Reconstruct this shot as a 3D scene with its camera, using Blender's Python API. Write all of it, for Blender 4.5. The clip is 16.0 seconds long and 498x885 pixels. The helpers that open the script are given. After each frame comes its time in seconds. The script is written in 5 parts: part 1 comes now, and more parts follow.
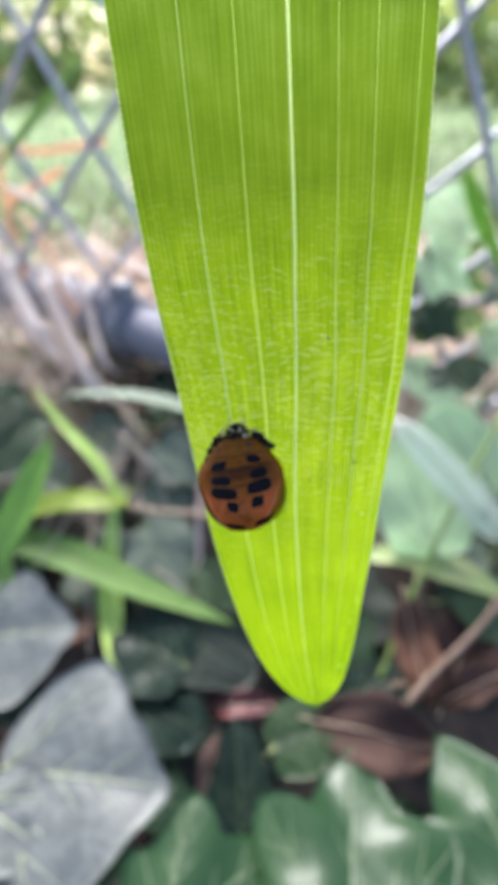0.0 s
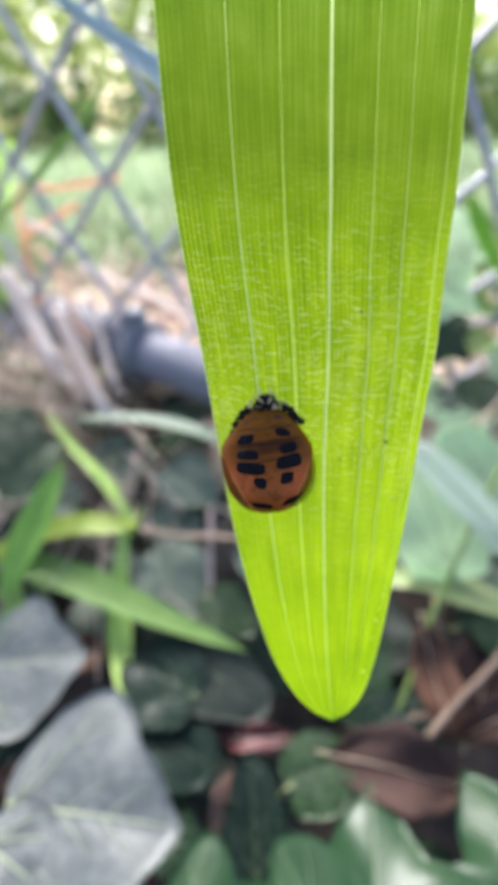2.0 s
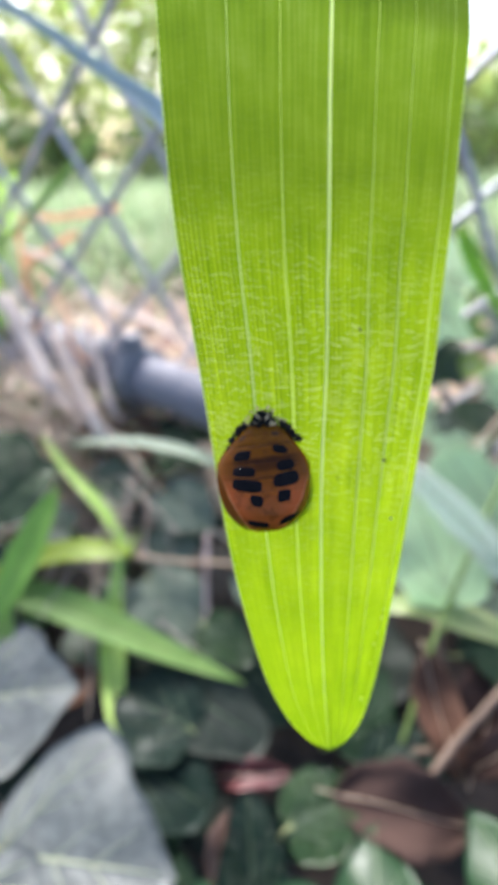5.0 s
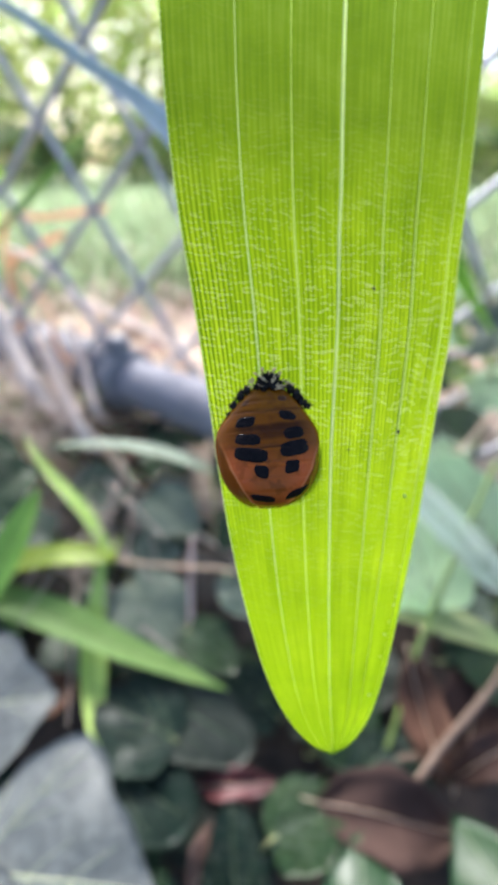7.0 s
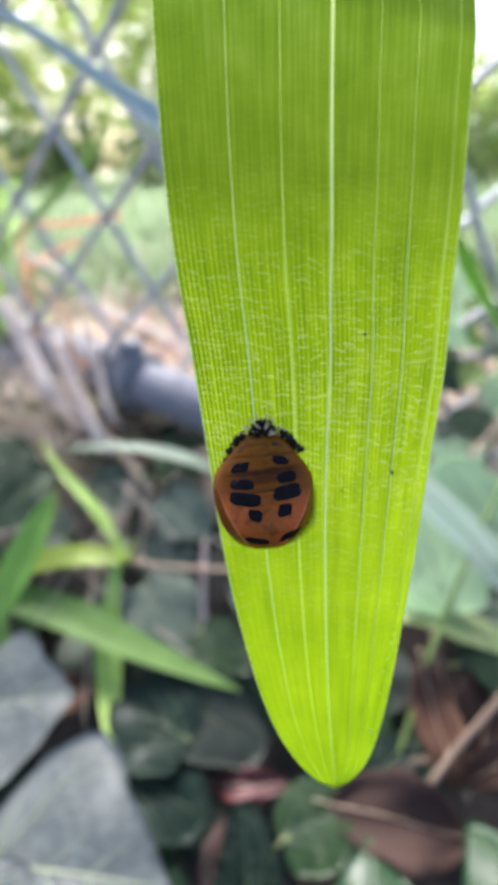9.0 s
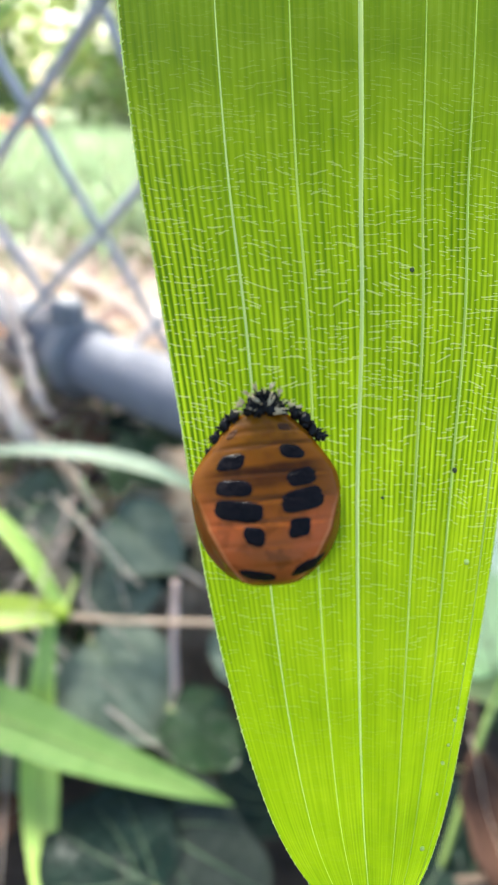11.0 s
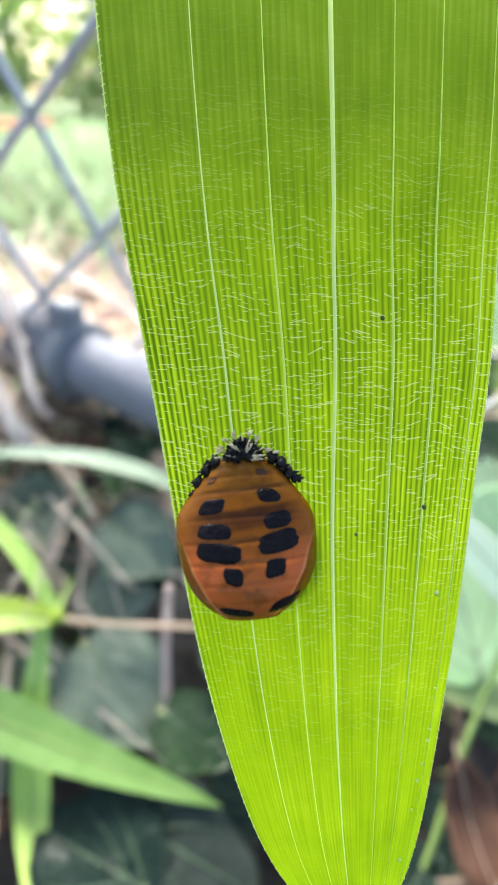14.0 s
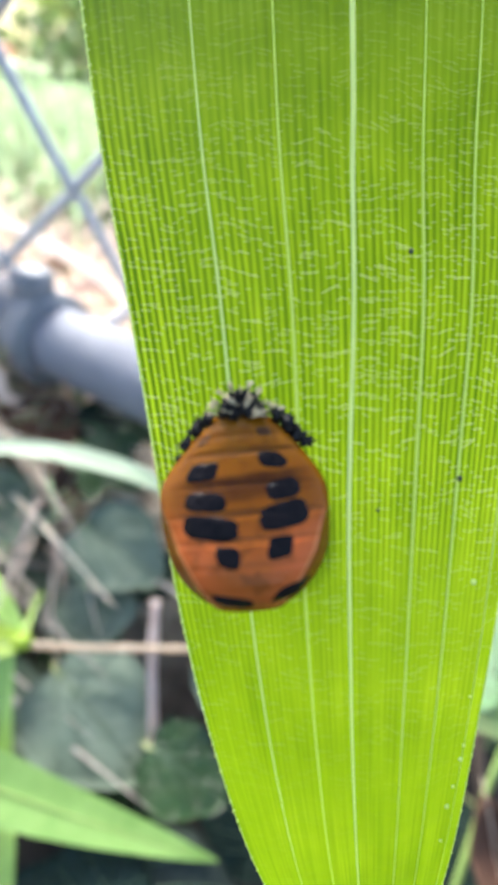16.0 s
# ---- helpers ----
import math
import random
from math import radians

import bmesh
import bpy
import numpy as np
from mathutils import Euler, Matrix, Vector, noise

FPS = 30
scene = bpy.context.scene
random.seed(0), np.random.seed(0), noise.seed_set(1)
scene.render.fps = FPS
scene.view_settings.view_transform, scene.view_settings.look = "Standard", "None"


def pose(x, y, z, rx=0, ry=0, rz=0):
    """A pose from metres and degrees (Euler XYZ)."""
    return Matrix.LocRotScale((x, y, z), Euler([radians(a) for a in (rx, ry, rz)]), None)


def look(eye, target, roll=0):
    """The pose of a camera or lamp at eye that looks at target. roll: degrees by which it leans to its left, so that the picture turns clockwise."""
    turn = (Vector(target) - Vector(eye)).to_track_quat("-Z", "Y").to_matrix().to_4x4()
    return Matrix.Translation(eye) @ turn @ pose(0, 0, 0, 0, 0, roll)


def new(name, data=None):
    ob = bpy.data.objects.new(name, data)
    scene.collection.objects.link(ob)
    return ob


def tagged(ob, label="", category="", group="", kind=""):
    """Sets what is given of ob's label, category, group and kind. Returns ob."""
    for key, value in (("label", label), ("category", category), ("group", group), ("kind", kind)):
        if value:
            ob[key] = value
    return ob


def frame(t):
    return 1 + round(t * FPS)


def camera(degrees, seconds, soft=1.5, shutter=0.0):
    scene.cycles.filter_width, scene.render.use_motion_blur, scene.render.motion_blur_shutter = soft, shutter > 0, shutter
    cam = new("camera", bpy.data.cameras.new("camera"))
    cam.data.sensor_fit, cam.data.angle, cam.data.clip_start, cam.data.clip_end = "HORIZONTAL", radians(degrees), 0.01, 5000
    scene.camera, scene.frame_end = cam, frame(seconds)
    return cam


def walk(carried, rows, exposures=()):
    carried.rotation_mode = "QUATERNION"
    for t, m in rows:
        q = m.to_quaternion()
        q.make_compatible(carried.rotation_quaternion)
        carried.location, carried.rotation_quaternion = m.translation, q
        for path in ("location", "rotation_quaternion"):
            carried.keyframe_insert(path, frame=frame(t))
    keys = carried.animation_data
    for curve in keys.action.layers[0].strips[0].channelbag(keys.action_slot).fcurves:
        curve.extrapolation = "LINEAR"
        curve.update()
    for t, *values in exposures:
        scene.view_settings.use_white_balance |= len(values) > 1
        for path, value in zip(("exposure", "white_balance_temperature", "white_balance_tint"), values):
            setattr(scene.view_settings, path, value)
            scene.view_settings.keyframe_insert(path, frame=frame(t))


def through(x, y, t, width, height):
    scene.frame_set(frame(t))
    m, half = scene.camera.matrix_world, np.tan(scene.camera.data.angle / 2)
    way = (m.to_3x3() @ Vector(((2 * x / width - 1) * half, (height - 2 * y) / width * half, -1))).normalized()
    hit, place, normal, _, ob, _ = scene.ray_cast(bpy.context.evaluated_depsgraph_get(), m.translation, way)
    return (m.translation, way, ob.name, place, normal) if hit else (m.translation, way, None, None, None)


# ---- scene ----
# a close look at a ladybird pupa under a grass leaf, in front of an ivy bank and a chain-link fence
LENS = 61.0
cam = camera(LENS, 16.0, soft=1.6)
cam.data.dof.use_dof = True
cam.data.dof.focus_distance = 0.0212
cam.data.dof.aperture_fstop = 39.0
CAMERA_ROWS = [
    (0, 0.00000, -0.00000, 0.20000, 50.00, -0.00, -0.00),
    (0.5, 0.00029, 0.00001, 0.19895, 50.98, 0.26, 0.10),
    (1, 0.00002, -0.00044, 0.19985, 51.69, 0.55, 0.35),
    (1.5, 0.00054, -0.00110, 0.20082, 52.47, 0.92, 0.60),
    (2, -0.00070, -0.00016, 0.19893, 53.29, 1.18, 0.60),
    (2.5, -0.00012, 0.00058, 0.19951, 53.81, 1.37, 0.65),
    (3, 0.00063, 0.00072, 0.19779, 54.50, 1.42, 0.62),
    (3.5, -0.00037, 0.00123, 0.19893, 54.97, 1.69, 0.94),
    (4, -0.00047, 0.00066, 0.19970, 55.56, 1.83, 1.00),
    (6.5, -0.00132, 0.00077, 0.19789, 56.85, -0.63, -1.34),
    (7, -0.00096, 0.00083, 0.19754, 57.17, -0.45, -1.16),
    (7.5, -0.00019, 0.00006, 0.20066, 57.32, -0.11, -0.77),
    (8, -0.00081, 0.00112, 0.19916, 57.48, 0.25, -0.23),
    (8.5, -0.00040, 0.00111, 0.20103, 57.15, 0.57, 0.16),
    (9, -0.00059, 0.00031, 0.19937, 57.16, 0.62, 0.19),
    (9.5, -0.00576, 0.02434, 0.18585, 56.34, -0.73, -1.62),
    (9.7, -0.00389, 0.03288, 0.18451, 54.92, -0.83, -1.17),
    (10.3, -0.01123, 0.04265, 0.18347, 53.80, -3.27, -4.16),
    (10.9, -0.01431, 0.04675, 0.18303, 53.33, -4.29, -5.42),
    (11.8, -0.01573, 0.04864, 0.18283, 53.11, -4.76, -6.00),
    (12, -0.01535, 0.04744, 0.18556, 52.91, -5.89, -5.72),
    (12.5, -0.01511, 0.04867, 0.18687, 52.50, -6.10, -5.48),
    (13, -0.01549, 0.04730, 0.18459, 53.29, -5.97, -5.96),
    (13.5, -0.01558, 0.04855, 0.18548, 52.79, -6.12, -5.64),
    (14, -0.01449, 0.04804, 0.18658, 52.84, -5.49, -5.28),
    (14.5, -0.01587, 0.05262, 0.18128, 52.84, -6.26, -5.99),
    (15, -0.01642, 0.06338, 0.17647, 51.23, -6.74, -6.76),
    (15.5, -0.01659, 0.06441, 0.17784, 50.95, -7.01, -7.02),
    (16, -0.01798, 0.06459, 0.17738, 50.94, -7.69, -7.20),
]
walk(cam, [(t, pose(x, y, z, rx, ry, rz)) for t, x, y, z, rx, ry, rz in CAMERA_ROWS],
     exposures=[(0.0, 1.2, 6100, 13), (6.0, 1.2, 6100, 12), (9.0, 1.14, 6100, 12), (11.5, 1.60, 6300, 4), (14.4, 1.62, 6300, 4), (15.0, 1.78, 6200, 6), (16.0, 1.80, 6200, 6)])

# ---- light: bright hazy sky, soft sun ahead of the camera ----
SUN_ELEVATION, SUN_AZIMUTH = 45.0, -18.0
world = bpy.data.worlds.new("world")
scene.world = world
world.use_nodes = True
wn = world.node_tree
sky = wn.nodes.new("ShaderNodeTexSky")
sky.sky_type, sky.sun_disc = "NISHITA", False
sky.sun_elevation, sky.sun_rotation = radians(SUN_ELEVATION), radians(SUN_AZIMUTH)
sky.air_density, sky.dust_density, sky.ozone_density = 1.0, 4.0, 1.0
wn.links.new(sky.outputs[0], wn.nodes["Background"].inputs[0])
wn.nodes["Background"].inputs[1].default_value = 0.15
sun = new("sun", bpy.data.lights.new("sun", "SUN"))
sun.data.energy, sun.data.angle, sun.data.color = 4.2, radians(22), (1.0, 0.96, 0.90)
_e, _a = radians(SUN_ELEVATION), radians(SUN_AZIMUTH)
sun.matrix_world = look((0.5, 1.0, 3.0), Vector((0.5, 1.0, 3.0)) - Vector((math.sin(_a) * math.cos(_e), math.cos(_a) * math.cos(_e), math.sin(_e))))


# ---- materials ----
def material(name):
    m = bpy.data.materials.new(name)
    m.use_nodes = True
    nt = m.node_tree
    nt.nodes.clear()
    out = nt.nodes.new("ShaderNodeOutputMaterial")
    return m, nt, out


def node(nt, kind, **inputs):
    n = nt.nodes.new(kind)
    for k, v in inputs.items():
        n.inputs[k.replace("_", " ")].default_value = v
    return n


def ramp(nt, fac, stops):
    r = nt.nodes.new("ShaderNodeValToRGB")
    els = r.color_ramp.elements
    els[0].position, els[0].color = stops[0][0], (*stops[0][1], 1)
    els[1].position, els[1].color = stops[-1][0], (*stops[-1][1], 1)
    for p, c in stops[1:-1]:
        e = els.new(p)
        e.color = (*c, 1)
    nt.links.new(fac, r.inputs[0])
    return r.outputs[0]


def maths(nt, op, a, b=None):
    n = nt.nodes.new("ShaderNodeMath")
    n.operation = op
    for i, v in enumerate((a, b)):
        if v is None:
            continue
        if isinstance(v, (int, float)):
            n.inputs[i].default_value = v
        else:
            nt.links.new(v, n.inputs[i])
    return n.outputs[0]


def mixed(nt, fac, a, b, mode="MIX"):
    n = nt.nodes.new("ShaderNodeMix")
    n.data_type, n.blend_type = "RGBA", mode
    for sock, v in ((n.inputs[0], fac), (n.inputs[6], a), (n.inputs[7], b)):
        if isinstance(v, (int, float)):
            sock.default_value = v
        elif isinstance(v, tuple):
            sock.default_value = (*v, 1)
        else:
            nt.links.new(v, sock)
    return n.outputs[2]


def surface(name, low, high, scale=60.0, detail=4.0, rough=0.5, spread=0.15, bump=0.2, bump_scale=400.0, metal=0.0,
            glow_through=0.0, through=None, per_island=False, per_object=False, coat=0.0, specular=0.5, net=0.0, bump_depth=0.0006):
    """A mottled surface at two scales; glow_through lets light pass as through a thin leaf."""
    m, nt, out = material(name)
    co = nt.nodes.new("ShaderNodeTexCoord").outputs["Object"]
    n1 = node(nt, "ShaderNodeTexNoise", Scale=scale, Detail=detail, Roughness=0.6)
    n2 = node(nt, "ShaderNodeTexNoise", Scale=bump_scale, Detail=3.0)
    nt.links.new(co, n1.inputs["Vector"])
    nt.links.new(co, n2.inputs["Vector"])
    fac = maths(nt, "ADD", maths(nt, "MULTIPLY", n1.outputs[0], 0.75), maths(nt, "MULTIPLY", n2.outputs[0], 0.25))
    col = ramp(nt, fac, [(0.32, low), (0.68, high)])
    if per_island or per_object:
        src = nt.nodes.new("ShaderNodeNewGeometry").outputs["Random Per Island"] if per_island else nt.nodes.new("ShaderNodeObjectInfo").outputs["Random"]
        hsv = nt.nodes.new("ShaderNodeHueSaturation")
        nt.links.new(maths(nt, "ADD", maths(nt, "MULTIPLY", src, 0.06), 0.47), hsv.inputs["Hue"])
        nt.links.new(maths(nt, "ADD", maths(nt, "MULTIPLY", src, 0.7), 0.65), hsv.inputs["Value"])
        nt.links.new(col, hsv.inputs["Color"])
        col = hsv.outputs[0]
    if net:
        vo = node(nt, "ShaderNodeTexVoronoi", Scale=150.0)
        vo.feature = "DISTANCE_TO_EDGE"
        bent = mixed(nt, 0.04, co, n1.outputs["Color"], "ADD")
        nt.links.new(bent, vo.inputs["Vector"])
        edge = ramp(nt, vo.outputs["Distance"], [(0.02, (1, 1, 1)), (0.13, (0, 0, 0))])
        col = mixed(nt, maths(nt, "MULTIPLY", edge, net), col, tuple(min(0.6, 1.7 * c + 0.05) for c in high))
        fac = maths(nt, "SUBTRACT", fac, maths(nt, "MULTIPLY", edge, 0.5))
    b = nt.nodes.new("ShaderNodeBsdfPrincipled")
    b.inputs["Metallic"].default_value = metal
    b.inputs["Specular IOR Level"].default_value = specular
    b.inputs["Coat Weight"].default_value = coat
    b.inputs["Coat Roughness"].default_value = 0.15
    nt.links.new(col, b.inputs["Base Color"])
    nt.links.new(maths(nt, "ADD", maths(nt, "MULTIPLY", n2.outputs[0], spread), rough - spread / 2), b.inputs["Roughness"])
    if bump:
        bp = node(nt, "ShaderNodeBump", Strength=bump, Distance=bump_depth)
        nt.links.new(fac, bp.inputs["Height"])
        nt.links.new(bp.outputs[0], b.inputs["Normal"])
    last = b.outputs[0]
    if glow_through:
        tr = nt.nodes.new("ShaderNodeBsdfTranslucent")
        if through:
            tr.inputs[0].default_value = (*through, 1)
        else:
            nt.links.new(col, tr.inputs[0])
        mx = nt.nodes.new("ShaderNodeMixShader")
        mx.inputs[0].default_value = glow_through
        nt.links.new(last, mx.inputs[1])
        nt.links.new(tr.outputs[0], mx.inputs[2])
        last = mx.outputs[0]
    nt.links.new(last, out.inputs[0])
    return m


def grass_leaf_material():
    """Thin lime-green leaf: fine lengthwise ribs, soft blotches, light passing through."""
    m, nt, out = material("grass_leaf_tissue")
    uvn = nt.nodes.new("ShaderNodeUVMap")
    uvn.uv_map = "UVMap"
    uv = uvn.outputs[0]
    sep = nt.nodes.new("ShaderNodeSeparateXYZ")
    nt.links.new(uv, sep.inputs[0])
    u, v = sep.outputs[0], sep.outputs[1]
    mm = nt.nodes.new("ShaderNodeUVMap")
    mm.uv_map = "millimetres"
    sm = nt.nodes.new("ShaderNodeSeparateXYZ")
    nt.links.new(mm.outputs[0], sm.inputs[0])
    co = nt.nodes.new("ShaderNodeTexCoord").outputs["Object"]
    blot = node(nt, "ShaderNodeTexNoise", Scale=260.0, Detail=4.0)
    nt.links.new(co, blot.inputs["Vector"])
    # ribs: slightly irregular spacing
    stretch = nt.nodes.new("ShaderNodeCombineXYZ")
    nt.links.new(maths(nt, "MULTIPLY", u, 30.0), stretch.inputs[0])
    nt.links.new(maths(nt, "MULTIPLY", v, 9.0), stretch.inputs[1])
    grain = node(nt, "ShaderNodeTexNoise", Scale=1.6, Detail=3.0)
    nt.links.new(stretch.outputs[0], grain.inputs["Vector"])
    ph = maths(nt, "ADD", maths(nt, "MULTIPLY", u, 178.0), maths(nt, "MULTIPLY", grain.outputs[0], 4.5))
    rib = maths(nt, "ADD", maths(nt, "MULTIPLY", maths(nt, "SINE", ph), 0.5), 0.5)
    rib = maths(nt, "POWER", rib, 0.75)
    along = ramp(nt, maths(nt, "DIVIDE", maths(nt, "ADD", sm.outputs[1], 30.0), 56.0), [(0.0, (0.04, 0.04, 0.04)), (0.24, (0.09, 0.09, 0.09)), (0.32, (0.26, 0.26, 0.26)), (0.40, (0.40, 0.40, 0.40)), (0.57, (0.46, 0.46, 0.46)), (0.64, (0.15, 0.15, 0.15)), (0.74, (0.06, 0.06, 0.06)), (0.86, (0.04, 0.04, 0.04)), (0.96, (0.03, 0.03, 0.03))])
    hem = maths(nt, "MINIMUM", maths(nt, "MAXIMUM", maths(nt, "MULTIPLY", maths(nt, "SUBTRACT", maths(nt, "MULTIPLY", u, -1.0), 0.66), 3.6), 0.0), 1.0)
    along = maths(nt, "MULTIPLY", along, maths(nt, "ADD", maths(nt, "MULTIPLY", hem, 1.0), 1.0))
    rib = maths(nt, "ADD", maths(nt, "MULTIPLY", maths(nt, "SUBTRACT", rib, 0.58), along), 0.29)
    fac = maths(nt, "ADD", maths(nt, "ADD", maths(nt, "MULTIPLY", rib, 1.0), maths(nt, "MULTIPLY", maths(nt, "SUBTRACT", grain.outputs[0], 0.5), 0.45)), maths(nt, "MULTIPLY", blot.outputs[0], 0.4))
    thru = ramp(nt, fac, [(0.15, (0.125, 0.26, 0.001)), (0.5, (0.36, 0.56, 0.003)), (0.85, (0.66, 0.86, 0.02))])
    refl = ramp(nt, fac, [(0.2, (0.07, 0.15, 0.006)), (0.9, (0.20, 0.33, 0.015))])
    # short cross veins in two sizes, in millimetres across and along the leaf
    wob = node(nt, "ShaderNodeTexNoise", Scale=0.25, Detail=1.0)
    nt.links.new(mm.outputs[0], wob.inputs["Vector"])
    marks = None
    for column, row, thick, share, shift in ((0.26, 0.46, 0.062, 0.44, 0.0), (0.50, 0.60, 0.058, 0.44, 7.3), (0.80, 0.90, 0.044, 0.34, 3.1)):
        cx = maths(nt, "ADD", maths(nt, "DIVIDE", sm.outputs[0], column), shift)
        ci, cf = maths(nt, "FLOOR", cx), maths(nt, "FRACT", cx)
        w1 = nt.nodes.new("ShaderNodeTexWhiteNoise")
        w1.noise_dimensions = "1D"
        nt.links.new(ci, w1.inputs["W"])
        cy = maths(nt, "ADD", maths(nt, "ADD", maths(nt, "DIVIDE", sm.outputs[1], row), maths(nt, "MULTIPLY", w1.outputs[0], 0.55)), maths(nt, "MULTIPLY", wob.outputs[0], 2.4))
        ri, rf = maths(nt, "FLOOR", cy), maths(nt, "FRACT", cy)
        cell = nt.nodes.new("ShaderNodeCombineXYZ")
        nt.links.new(ci, cell.inputs[0])
        nt.links.new(ri, cell.inputs[1])
        w2 = nt.nodes.new("ShaderNodeTexWhiteNoise")
        nt.links.new(cell.outputs[0], w2.inputs["Vector"])
        sc = nt.nodes.new("ShaderNodeSeparateXYZ")
        nt.links.new(w2.outputs["Color"], sc.inputs[0])
        slant = maths(nt, "MULTIPLY", maths(nt, "SUBTRACT", sc.outputs[1], 0.5), maths(nt, "MULTIPLY", maths(nt, "SUBTRACT", cf, 0.5), 0.34))
        dist = maths(nt, "ABSOLUTE", maths(nt, "ADD", maths(nt, "SUBTRACT", rf, maths(nt, "ADD", maths(nt, "MULTIPLY", sc.outputs[0], 0.4), 0.3)), slant))
        line = maths(nt, "SUBTRACT", 1.0, maths(nt, "MINIMUM", maths(nt, "DIVIDE", dist, thick), 1.0))
        there = maths(nt, "LESS_THAN", sc.outputs[2], share)
        inside = maths(nt, "LESS_THAN", maths(nt, "ABSOLUTE", maths(nt, "SUBTRACT", cf, 0.5)), 0.46)
        one = maths(nt, "MULTIPLY", maths(nt, "MULTIPLY", line, there), inside)
        marks = one if marks is None else maths(nt, "MAXIMUM", marks, one)
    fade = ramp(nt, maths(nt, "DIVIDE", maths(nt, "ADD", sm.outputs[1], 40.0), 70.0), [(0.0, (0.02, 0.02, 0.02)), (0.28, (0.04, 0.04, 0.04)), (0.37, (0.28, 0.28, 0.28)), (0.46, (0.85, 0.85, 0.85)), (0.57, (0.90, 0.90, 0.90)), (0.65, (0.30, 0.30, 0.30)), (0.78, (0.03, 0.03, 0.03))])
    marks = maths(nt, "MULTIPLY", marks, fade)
    # uneven backlight painted into the tissue: darker at base and tip, brightest round the pupa
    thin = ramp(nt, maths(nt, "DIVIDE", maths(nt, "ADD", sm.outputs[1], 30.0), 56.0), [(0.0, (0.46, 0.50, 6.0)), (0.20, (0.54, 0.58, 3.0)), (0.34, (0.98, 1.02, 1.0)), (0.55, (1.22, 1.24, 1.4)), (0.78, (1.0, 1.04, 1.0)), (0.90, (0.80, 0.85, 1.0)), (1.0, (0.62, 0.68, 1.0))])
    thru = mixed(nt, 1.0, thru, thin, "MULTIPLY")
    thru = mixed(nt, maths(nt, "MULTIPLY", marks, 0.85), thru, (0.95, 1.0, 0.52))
    refl = mixed(nt, maths(nt, "MULTIPLY", marks, 0.7), refl, (0.42, 0.52, 0.22))
    bp = node(nt, "ShaderNodeBump", Strength=0.35, Distance=0.00008)
    nt.links.new(fac, bp.inputs["Height"])
    b = nt.nodes.new("ShaderNodeBsdfPrincipled")
    b.inputs["Roughness"].default_value = 0.45
    b.inputs["Specular IOR Level"].default_value = 0.25
    nt.links.new(refl, b.inputs["Base Color"])
    nt.links.new(bp.outputs[0], b.inputs["Normal"])
    tr = nt.nodes.new("ShaderNodeBsdfTranslucent")
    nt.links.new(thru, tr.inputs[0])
    nt.links.new(bp.outputs[0], tr.inputs["Normal"])
    mx = nt.nodes.new("ShaderNodeMixShader")
    mx.inputs[0].default_value = 0.74
    nt.links.new(b.outputs[0], mx.inputs[1])
    nt.links.new(tr.outputs[0], mx.inputs[2])
    nt.links.new(mx.outputs[0], out.inputs[0])
    return m


